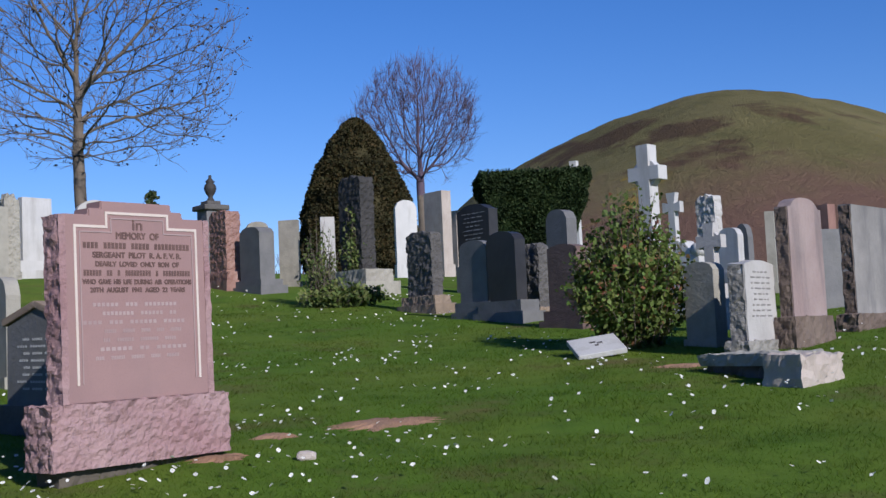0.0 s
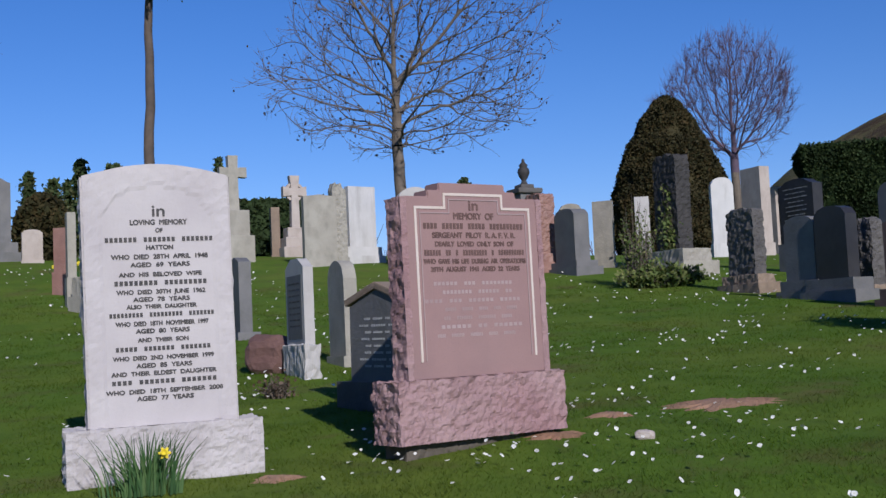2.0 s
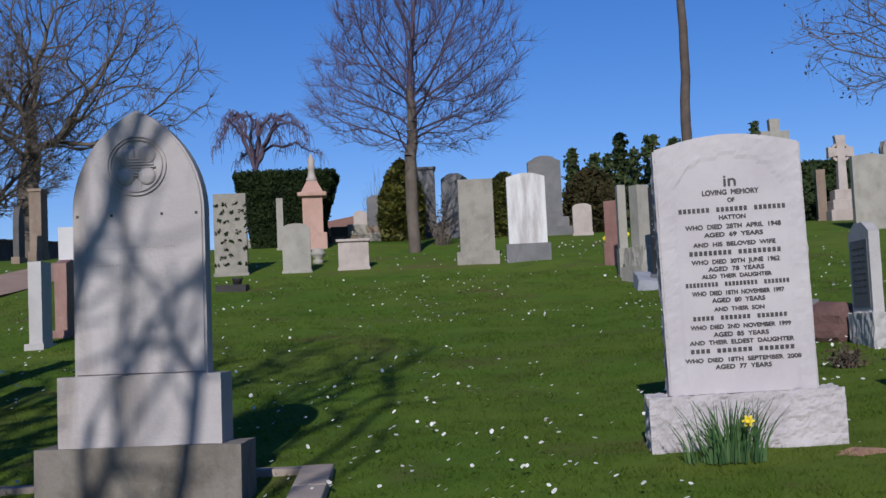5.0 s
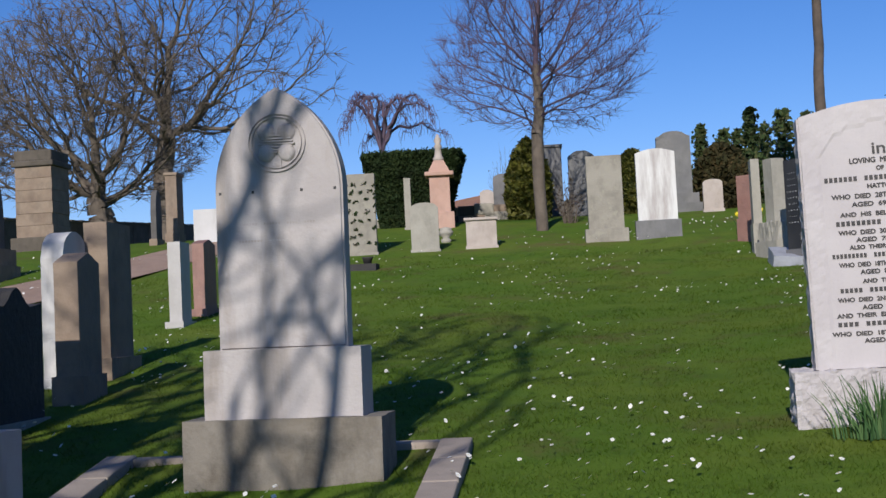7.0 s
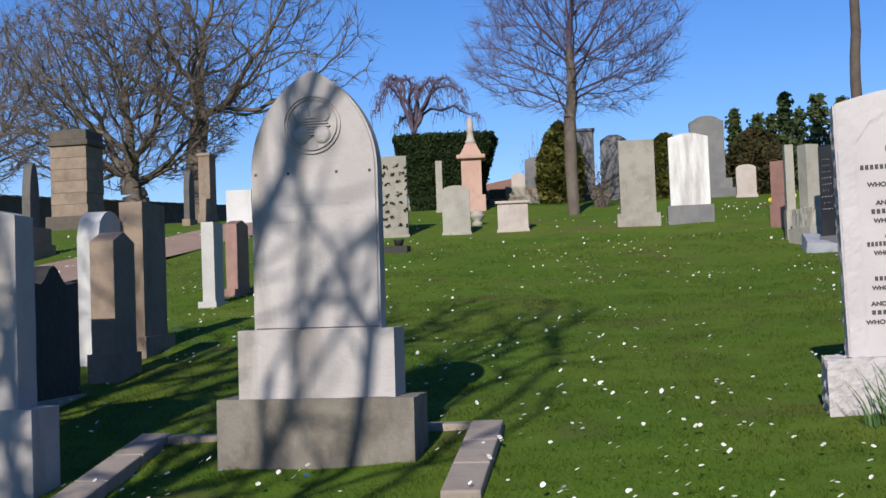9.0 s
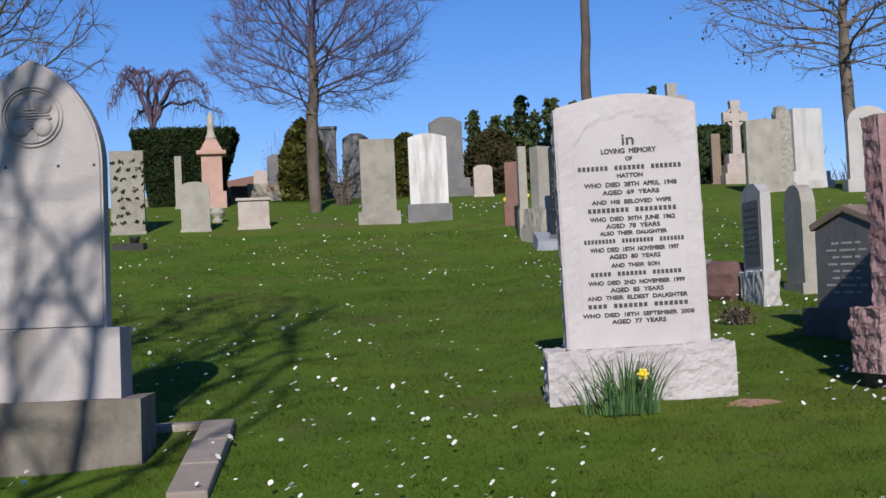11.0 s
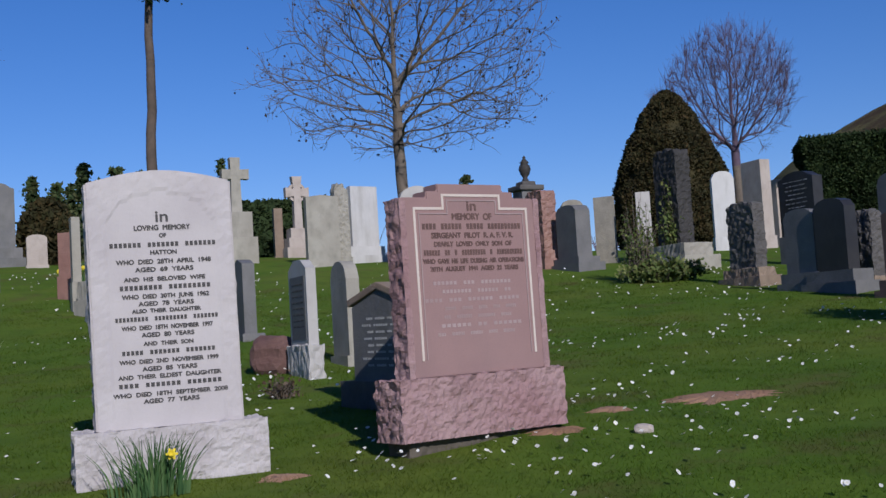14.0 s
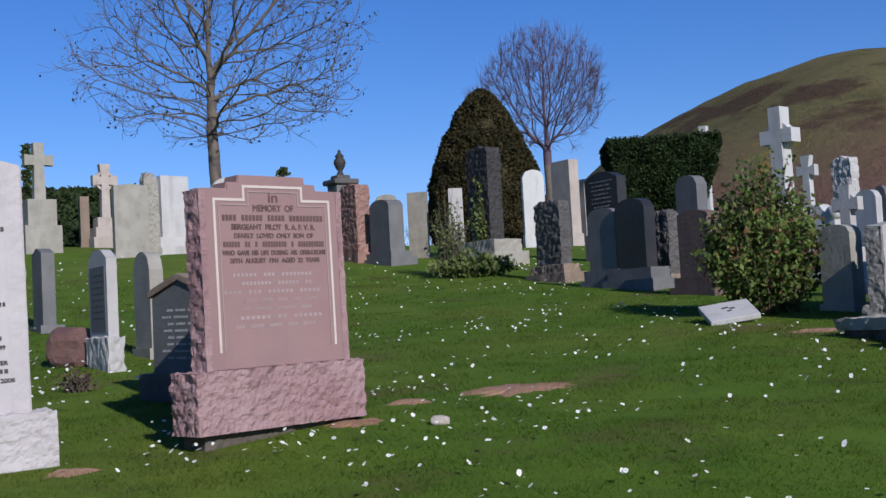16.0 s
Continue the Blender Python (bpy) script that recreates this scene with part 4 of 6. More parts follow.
headstone(-24.92, 14.62, 130, 0.39, 1.27, 0.13, "gothic", "granite_dark", 0.12, 1.30, "slim pointed headstone before the wall")
headstone(-25.73, 15.70, 130, 0.48, 1.65, 0.28, "cap", "sand_brown", 0.19, 1.10, "slim tall pillar headstone with a cap")
headstone(-4.03, 9.91, -50, 0.50, 1.03, 0.09, "hip", "marble_warm", 0.28, 1.2, "small white pillar stone with a dark face panel for shade on a rough base")
headstone(-7.71, 3.10, 130, 0.27, 0.68, 0.18, "arch", "granite_umber", 0.13, 1.10, "low dark headstone between two taller ones")


def cross_shape(w, h, t, d, arm_z, flare=1.0):
    """An upright cross cut from one slab."""
    a, f, g = t / 2, t / 2 * flare, t / 2 * 0.96
    side = [(a * 1.12, 0), (g, arm_z - g), (w / 2, arm_z - f), (w / 2, arm_z + f), (g, arm_z + g), (f, h)]
    out = side + [(-px, pz) for px, pz in reversed(side)]
    bm = bmesh.new()
    fr = [bm.verts.new((px, -d / 2, pz)) for px, pz in out]
    bk = [bm.verts.new((px, d / 2, pz)) for px, pz in out]
    bm.faces.new(fr)
    bm.faces.new(bk[::-1])
    for i in range(len(out)):
        j = (i + 1) % len(out)
        bm.faces.new([fr[j], fr[i], bk[i], bk[j]])
    bmesh.ops.recalc_face_normals(bm, faces=bm.faces)
    return bm


def wheel_ring(r, d):
    """The ring of a wheel-head cross, one closed hoop of square section."""
    bm = bmesh.new()
    n = 32
    rows = []
    for k in range(n):
        a = 2 * math.pi * k / n
        rows.append([bm.verts.new((q * math.cos(a), yy, q * math.sin(a))) for q, yy in ((r, -d * 0.3), (r * 0.74, -d * 0.3), (r * 0.74, d * 0.3), (r, d * 0.3))])
    for k in range(n):
        for c in range(4):
            bm.faces.new([rows[k][c], rows[k][(c + 1) % 4], rows[(k + 1) % n][(c + 1) % 4], rows[(k + 1) % n][c]])
    bmesh.ops.recalc_face_normals(bm, faces=bm.faces)
    return bm


def cross(x, y, yaw, w, h, t, d, arm, mat, ped, label, head=0.0, flare=1.0, steps=1):
    """A stone cross on a pedestal; ped is (width, height); h is the whole height."""
    e = thing("cross_monument", pose(x, y, height(x, y), 0, 0, yaw), label, "cross", GROUP)
    z = -0.15
    for k in range(steps):
        ph = ped[1] / steps
        pw = ped[0] * (1 + 0.28 * (steps - 1 - k))
        top = ph * (k + 1)
        part("pedestal", block(pw, pw * 0.8, top - z, 0, 0, z, 0.015), mat, e)
        z = top - 0.003
    ob = part("cross", cross_shape(w, h - ped[1], t, d, arm - ped[1], flare), mat, e)
    ob.location.z = ped[1]
    if head:
        ring = part("ring", wheel_ring(head, d), mat, e)
        ring.location.z = arm
    return e


cross(3.23, 19.2, -44, 0.58, 2.48, 0.22, 0.24, 2.02, "marble", (0.5, 0.6), "tall white marble cross with a pierced wheel head", 0.23, 1.0)
cross(3.9, 37.3, -30, 0.6, 3.6, 0.2, 0.2, 3.25, "marble", (0.6, 0.9), "far white marble cross rising above a clipped hedge", 0.0, 1.2)
cross(4.6, 24.7, -44, 0.42, 1.8, 0.15, 0.14, 1.5, "marble", (0.4, 0.8), "small white stone cross with flared arms", 0.0, 1.5)
cross(2.97, 13.5, -44, 0.32, 1.18, 0.12, 0.11, 0.97, "marble_warm", (0.3, 0.5), "small pale cross with a wheel head on a plinth", 0.12, 1.2)
cross(-11.3, 27.9, 40, 0.6, 2.02, 0.19, 0.18, 1.62, "sand_pale", (0.5, 0.72), "weathered sandstone cross with wheel head on a stepped pedestal", 0.24, 1.35, 3)
cross(-11.6, 25.0, 40, 0.62, 2.4, 0.22, 0.2, 2.02, "sand_grey", (0.62, 1.15), "plain sandstone cross on a tall tapering pedestal", 0.0, 1.05, 2)


def pediment_stone():
    """The dark lettered stone with a gabled, carved head, in the pink stone's shade."""
    x, y = -2.66, 7.85
    e = thing("headstone", pose(x, y, height(x, y), 0, 1.0, -38), "dark grey lettered headstone with a gabled carved top", "headstone", GROUP)
    part("base", slab(0.88, 0.20, 0.34, None, 10, 4, 4, 0.015, 8, 0.012, 2.0, -0.15), "granite_dark", e)
    bm = slab(0.68, 0.84, 0.12, "gable", 12, 2, 10, 0.004, 8, 0.0, 1.0, 0.195)
    part("tablet", moved(bm, Matrix.Translation((0, 0.06, 0))), "granite_grey", e)
    for s in (-1, 1):
        cp = block(0.40, 0.16, 0.05, 0, 0, 0, 0.01)
        ob = part("coping", cp, "sand_brown", e, "carved brown sloping coping")
        ob.matrix_local = pose(s * 0.18, 0.12, 0.775, 0, s * 17, 0)
    rng = random.Random(8)
    for i in range(8):
        ob = part("worn_line", bars([4, 6, 3], rng.uniform(0.28, 0.45), 0.018, 0.001, 0.03), "letter_pale", e)
        ob.location = (0, 0.0585, 0.62 - i * 0.046)


pediment_stone()


def rock(name, x, y, w, d, h, mat, label, seed, yaw=0, flat=0.0, sink=0.05):
    e = thing(name, pose(x, y, height(x, y) - sink, 0, flat, yaw), label, "stone")
    bm = bmesh.new()
    bmesh.ops.create_icosphere(bm, subdivisions=3, radius=0.5)
    for v in bm.verts:
        c = v.co.copy()
        v.co = Vector((math.copysign(abs(c.x * 2) ** 0.7 / 2, c.x) * w, math.copysign(abs(c.y * 2) ** 0.7 / 2, c.y) * d, (math.copysign(abs(c.z * 2) ** 0.8 / 2, c.z) + 0.5) * h))
        v.co += noise.noise_vector(c * 4 + Vector((seed, 0, 0))) * 0.06 * min(w, d, h) * 2
    part("boulder", bm, mat, e)


rock("boulder", -4.45, 10.3, 0.44, 0.32, 0.40, "boulder_red", "dark red rough boulder lying in the grass", 3)
rock("loose_stone", -0.72, 6.62, 0.11, 0.08, 0.06, "sand_pale", "small pale stone lying in the grass", 7, 0, 0, 0.01)
rock("footing_stone", -2.02, 6.38, 0.12, 0.14, 0.17, "marble_warm", "small pale stone at the plinth of the rose headstone", 5)


def plaque():
    x, y = 1.4, 11.3
    e = thing("grave_plaque", pose(x, y, height(x, y), 0, 0, 8), "pale tilted marble plaque with a small dark motif", "plaque", GROUP)
    ob = part("slab", block(0.46, 0.42, 0.05, 0, 0, 0, 0.008), "marble", e)
    ob.matrix_local = pose(0, 0.02, 0.07, 20, -7, 0)
    part("wedge", block(0.34, 0.2, 0.10, 0, 0.08, -0.03, 0.01), "marble_warm", e)
    for px, py, s in ((-0.02, 0.06, 0.06), (0.04, 0.03, 0.05), (0.0, -0.02, 0.04)):
        ob = part("motif", block(s, 0.03, 0.004, px, py, 0.049, 0.001), "letter_black", e)
        ob.matrix_local = pose(0, 0.02, 0.07, 20, -7, 0)


plaque()


def slabs_right():
    x, y = 2.20, 9.12
    e = thing("fallen_slab", pose(x, y, height(x, y), 0, 0, -66), "grey fallen slab lying flat on a low block", "slab", GROUP)
    part("slab", moved(slab(0.9, 0.17, 0.46, None, 24, 14, 4, 0.03, 9, 0.03, 3.0, 0.08, True), Matrix.Translation((0, -0.04, 0))), "sand_grey", e)
    part("block", moved(slab(0.8, 0.085, 0.38, None, 20, 8, 5, 0.03, 9, 0.03, 6.0, -0.15, True), Matrix.Translation((0, 0, 0))), "granite_dark", e)
    x, y = 2.33, 8.42
    e = thing("fallen_block", pose(x, y, height(x, y), 0, 1, -55), "pale overturned plinth block with a broken white end", "stone block", GROUP)
    part("block", slab(0.34, 0.22, 0.44, None, 14, 16, 9, 0.035, 8, 0.02, 9.0, -0.15, True), "sand_pale", e)


slabs_right()


def scroll_stone():
    x, y = 3.15, 16.2
    e = thing("headstone", pose(x, y, height(x, y), 0, 0, -44), "white marble stone with a scrolled shoulder behind the shrub", "headstone", GROUP)
    part("base", block(0.62, 0.4, 0.45, 0, 0.1, -0.15, 0.02), "marble", e)
    bm = slab(0.5, 0.98, 0.24, "ogee", 20, 3, 12, 0.006, 8, 0.004, 3.0, 0.295)
    part("tablet", bm, "marble", e)
    for sx in (-1, 1):
        ob = part("scroll", lathe([(0.085, -0.02), (0.09, 0.0), (0.09, 0.24), (0.085, 0.26)], 14), "marble", e)
        ob.matrix_local = pose(sx * 0.22, 0.24, 0.84, 90, 0, 0)


scroll_stone()


def dome_stone(x, y, yaw, w, h, mat, label):
    e = thing("headstone", pose(x, y, height(x, y), 0, 0, yaw), label, "headstone", GROUP)
    part("base", block(w * 1.2, 0.5, 0.4, 0, 0.12, -0.15, 0.02), mat, e)
    part("tablet", slab(w, h, 0.25, "round", 16, 2, 10, 0.005, 8, 0.002, x, 0.245), mat, e)


dome_stone(-7.2, 24.6, 30, 0.8, 1.72, "marble_warm", "broad pale round-topped headstone behind the rose granite stone")
dome_stone(-6.35, 25.4, 30, 0.45, 1.62, "sand_brown", "brown headstone with a stepped top behind the rose granite stone")


def urn_monument():
    x, y = -5.32, 27.0
    e = thing("urn_monument", pose(x, y, height(x, y), 0, 0, 40), "tall dark stone monument topped by a draped urn", "monument", GROUP)
    part("base", block(0.8, 0.8, 0.4, 0, 0, -0.15, 0.02), "granite_dark", e)
    part("pedestal", block(0.46, 0.46, 1.3, 0, 0, 0.24, 0.02), "granite_grey", e)
    part("cap", block(0.62, 0.62, 0.12, 0, 0, 1.5, 0.03), "granite_dark", e)
    part("neck", block(0.34, 0.34, 0.1, 0, 0, 1.62, 0.03), "granite_dark", e)
    u = lathe([(0.10, 0), (0.07, 0.05), (0.05, 0.10), (0.10, 0.17), (0.14, 0.28), (0.125, 0.36), (0.08, 0.41), (0.11, 0.44), (0.07, 0.48), (0.03, 0.53), (0.04, 0.56), (0.01, 0.60)], 14)
    ob = part("urn", u, "granite_umber", e)
    ob.location.z = 1.72


urn_monument()


def rose_monument():
    x, y = -20.2, 19.15
    e = thing("pedestal_monument", pose(x, y, height(x, y), 0, 0, 45), "rose sandstone pedestal monument with a moulded cap and finial", "monument", GROUP)
    part("base", block(0.62, 0.62, 0.55, 0, 0, -0.2, 0.02), "sand_rose", e)
    part("shaft", block(0.46, 0.46, 0.85, 0, 0, 0.34, 0.01), "sand_rose", e)
    part("cornice", block(0.66, 0.66, 0.10, 0, 0, 1.18, 0.03), "sand_rose", e)
    bm = bmesh.new()
    bmesh.ops.create_cone(bm, cap_ends=True, segments=4, radius1=0.36, radius2=0.16, depth=0.28, matrix=Matrix.Translation((0, 0, 1.41)) @ Matrix.Rotation(math.pi / 4, 4, "Z"))
    part("roof", bm, "sand_rose", e)
    ob = part("finial", lathe([(0.11, 0), (0.13, 0.06), (0.09, 0.12), (0.07, 0.3), (0.1, 0.34), (0.06, 0.4), (0.09, 0.48), (0.05, 0.56), (0.02, 0.64)], 12), "sand_pale", e, "pale turned finial")
    ob.location.z = 1.54


rose_monument()


def small_urn():
    x, y = -17.6, 16.75
    e = thing("stone_urn", pose(x, y, height(x, y)), "small squat stone urn standing in the grass", "urn", GROUP)
    part("bowl", lathe([(0.10, -0.03), (0.11, 0.05), (0.06, 0.09), (0.14, 0.15), (0.16, 0.21), (0.12, 0.24), (0.13, 0.28), (0.04, 0.3)], 12), "sand_grey", e)


small_urn()


def gate_pier():
    x, y = -29.5, 14.0
    e = thing("gate_pier", pose(x, y, height(x, y), 0, 0, 38), "large square sandstone gate pier with a flat cap", "pier")
    part("plinth", block(1.2, 1.2, 0.5, 0, 0, -0.2, 0.02), "wall_stone", e)
    rng = random.Random(2)
    for k in range(6):
        w = 0.98
        part("course", block(w + rng.uniform(-0.01, 0.01), w, 0.298, rng.uniform(-0.008, 0.008), 0, 0.3 + k * 0.3, 0.015), "sand_brown", e)
    part("cap", block(1.12, 1.12, 0.14, 0, 0, 2.1, 0.03), "wall_stone", e)
    part("top", block(1.0, 1.0, 0.28, 0, 0, 2.235, 0.04), "wall_stone", e)


gate_pier()


def boundary_wall():
    """Low rubble wall at the back of the graveyard."""
    w = new("wall_west")
    tagged(w, "low rubble boundary wall with flat coping stones", "wall", kind="structure")
    ax, ay, dx, dy, n = -33.0, 10.2, -0.574, 0.819, 48
    rng = random.Random(6)
    body = bmesh.new()
    cop = []
    ang = math.atan2(dy, dx)
    for k in range(n):
        x, y = ax + dx * 0.7 * (k - 6), ay + dy * 0.7 * (k - 6)
        top = 5.15 + 0.038 * (k - 6)
        z = height(x, y) - 0.3
        m = Matrix.Translation((x, y, 0)) @ Matrix.Rotation(ang, 4, "Z")
        bmesh.ops.create_cube(body, size=1, matrix=m @ Matrix.LocRotScale((0, 0, (top + z) / 2), None, (0.7 + 0.002 * (k % 2), 0.42 + rng.uniform(-0.02, 0.02), top - z)))
        cop.append(m @ pose(0, 0, top - 0.004))
    part("rubble", body, "wall_stone", w)
    me = part("coping_stone", block(0.68, 0.5, 0.1, 0, 0, 0, 0.02), "wall_stone", w)
    me.matrix_local = cop[0]
    for m in cop[1:]:
        ob = new("coping_stone", me.data)
        ob.parent = w
        ob.matrix_local = m


boundary_wall()


def strip(name, pts, width, mat, label, cat, lift=0.02):
    """A path that follows the ground."""
    verts, faces = [], []
    for i, (x, y) in enumerate(pts):
        a = pts[max(0, i - 1)]
        b = pts[min(len(pts) - 1, i + 1)]
        dx, dy = b[0] - a[0], b[1] - a[1]
        L = math.hypot(dx, dy)
        nx, ny = -dy / L, dx / L
        for k in range(7):
            s = (k / 6 - 0.5) * (width + 0.2 * noise.noise(Vector((x, y, 0))))
            px, py = x + nx * s, y + ny * s
            verts.append((px, py, height(px, py) + lift + 0.015 * (1 - (2 * k / 6 - 1) ** 2)))
    for i in range(len(pts) - 1):
        for k in range(6):
            q = i * 7 + k
            faces.append((q, q + 1, q + 8, q + 7))
    ob = part(name, raw(name, verts, faces, True), mat)
    tagged(ob, label, cat, kind="structure")


strip("path", [(-13.6 - 0.56 * k, 1.4 + 0.84 * k) for k in range(24)], 1.7, "path_gravel", "reddish gravel path crossing the grass", "path", 0.03)


def kerb_set(cx, cy, yaw, w, l, label, sides):
    """Stone kerb that frames a grave plot; cx, cy is the middle of its head end, and it runs towards the front."""
    e = thing("grave_kerb", pose(cx, cy, height(cx, cy), 0, 0, yaw), label, "kerb")
    m0 = e.matrix_world.copy()
    for sx in sides:
        n = 3
        for k in range(n):
            y0 = -l * k / n
            c = m0 @ Vector((sx * w / 2, y0 - l / n / 2, 0))
            c2 = m0 @ Vector((sx * w / 2, y0, 0))
            c3 = m0 @ Vector((sx * w / 2, y0 - l / n, 0))
            dz = height(c.x, c.y) - m0.translation.z
            tilt = math.degrees(math.atan2(height(c2.x, c2.y) - height(c3.x, c3.y), l / n))
            ob = part("kerb", block(0.17, l / n - 0.008, 0.2, 0, 0, -0.14, 0.012), "kerb_stone", e)
            ob.matrix_local = pose(sx * w / 2, y0 - l / n / 2, dz, tilt, 0, 0)


kerb_set(-4.87, 4.42, 41, 0.01, 1.5, "weathered stone kerb lying along a grave plot", (1,))
kerb_set(-6.38, 3.30, 44, 0.01, 1.6, "narrow stone kerb of the neighbouring plot", (1,))


def head_kerb(x, y, yaw, l, label):
    e = thing("grave_kerb", pose(x, y, height(x, y), 0, 0, yaw), label, "kerb")
    part("kerb", block(l, 0.12, 0.16, 0, 0, -0.12, 0.012), "kerb_stone", e)


head_kerb(-5.08, 4.34, 36, 0.42, "short stone kerb across the head of a plot")
head_kerb(-6.2, 3.42, 40, 0.5, "short stone kerb across the head of a neighbouring plot")


def lying_slab():
    x, y = -8.87, 14.97
    e = thing("fallen_slab", pose(x, y, height(x, y), 0, 0, 38), "pale blue-grey slab lying tilted in the grass", "slab", GROUP)
    ob = part("slab", slab(0.62, 0.13, 0.7, None, 10, 10, 3, 0.02, 8, 0.02, 4.0, -0.1), "granite_pale", e)
    ob.matrix_local = pose(0, 0, 0, 13, 6, 0)


lying_slab()


def potted_stone():
    x, y = -15.55, 12.78
    e = thing("flat_marker", pose(x, y, height(x, y), 0, 0, 40), "small dark flat grave marker in the grass", "marker", GROUP)
    part("marker", slab(0.5, 0.12, 0.36, None, 6, 5, 2, 0.015, 8, 0.015, 4.0, -0.1), "granite_umber", e)
    f = thing("flower_pot", pose(x, y + 0.15, height(x, y) + 0.115), "small dark pot standing on a flat grave marker", "pot")
    part("pot", lathe([(0.06, -0.005), (0.085, 0.09), (0.095, 0.1), (0.09, 0.12), (0.07, 0.11), (0.01, 0.1)], 12), "granite_umber", f)


potted_stone()


def ivy_on_stone():
    """Dark sprigs that creep slantwise over one old face."""
    x, y, yaw = IVY_AT
    e = thing("ivy", pose(x, y, height(x, y), 0, 0, yaw), "dark creeping sprigs of ivy over a lichened headstone", "ivy")
    rng = random.Random(31)
    pts, nor, segs = [], [], []
    for row in range(9):
        for k in range(4):
            px, pz = -0.26 + 0.17 * k + rng.uniform(-0.04, 0.04) + 0.05 * (row % 2), 0.22 + row * 0.135 + rng.uniform(-0.03, 0.03)
            if abs(px) > 0.31 or pz > 1.45 or rng.random() < 0.12:
                continue
            q = Vector((px, -0.012, pz))
            r = q + Vector((rng.uniform(0.05, 0.10), 0, rng.uniform(0.0, 0.06)))
            segs.append((q, r, 0.006, 0.004))
            for c in range(9):
                s = q.lerp(r, rng.random()) + Vector((rng.gauss(0, 0.012), rng.uniform(-0.012, 0), rng.gauss(0, 0.014)))
                pts.append(tuple(s))
                nor.append((rng.gauss(0, 0.3), -1, rng.gauss(0, 0.3)))
    part("creeper", tubes(segs, 4), "bark_grey", e)
    tagged(part("leaves", leaves(pts, 0.04, 4, nor, 1.4), "hedge_leaf", e), kind="stuff")


IVY_AT = (-17.58, 14.51, 45)
ivy_on_stone()


def daffodil_clump(x, y, n, flowers, r, label, seed):
    e = thing("daffodil_clump", pose(x, y, height(x, y)), label, "plant")
    rng = random.Random(seed)
    verts, faces = [], []
    for _ in range(n):
        a, q = rng.uniform(0, 6.28), r * math.sqrt(rng.random())
        bx, by, h = q * math.cos(a), q * math.sin(a), rng.uniform(0.2, 0.34)
        lx, ly, wd = rng.gauss(0, 0.06), rng.gauss(0, 0.06), 0.011
        n0 = len(verts)
        verts += [(bx - wd, by, -0.02), (bx + wd, by, -0.02), (bx + lx * 0.4 + wd, by + ly * 0.4, h * 0.6), (bx + lx * 0.4 - wd, by + ly * 0.4, h * 0.6), (bx + lx, by + ly, h)]
        faces += [(n0, n0 + 1, n0 + 2, n0 + 3), (n0 + 3, n0 + 2, n0 + 4)]
    tagged(part("leaves", raw("blades", verts, faces), "daffodil_leaf", e), kind="stuff")
    for _ in range(flowers):
        a, q = rng.uniform(0, 6.28), r * math.sqrt(rng.random())
        bm = bmesh.new()
        bmesh.ops.create_cone(bm, cap_ends=True, segments=6, radius1=0.05, radius2=0.02, depth=0.03)
        ob = part("flower", bm, "petal_yellow", e)
        ob.matrix_local = pose(q * math.cos(a), q * math.sin(a), rng.uniform(0.3, 0.4), 70, 0, rng.uniform(-60, 60))


daffodil_clump(-12.45, 19.6, 90, 7, 0.26, "small clump of yellow daffodils at a headstone's foot", 3)


def back_wall():
    """Low rubble wall that closes the back row of stones."""
    w = new("wall_back")
    tagged(w, "low mossy rubble wall behind the back row of headstones", "wall", kind="structure")
    rng = random.Random(16)
    me = [block(0.44, 0.3, 0.26, 0, 0, 0, 0.03), block(0.52, 0.32, 0.3, 0, 0, 0, 0.04), block(0.36, 0.3, 0.24, 0, 0, 0, 0.03)]
    first = [part("stone", bm, m, w) for bm, m in zip(me, ("wall_stone", "sand_grey", "sand_brown"))]
    for c in range(2):
        s, k = 0.0, 0
        while s < 6.2:
            q = rng.randrange(3)
            L = (0.44, 0.52, 0.36)[q]
            f = (s + L / 2) / 6.2
            x, y = -24.0 + 4.0 * f, 20.6 + 4.4 * f
            ob = first[q] if k == q and c == 0 and k < 3 else new("stone", first[q].data)
            ob.parent = w
            ob.matrix_local = pose(x, y, height(x, y) - 0.08 + 0.23 * c, rng.uniform(-2, 2), rng.uniform(-2, 2), 47.5 + rng.uniform(-4, 4))
            s += L
            k += 1
    for ob in first:
        if ob.matrix_local.translation.length < 1:
            ob.matrix_local = pose(-24.2, 20.4, height(-24.2, 20.4) - 0.08, 0, 0, 47)


back_wall()


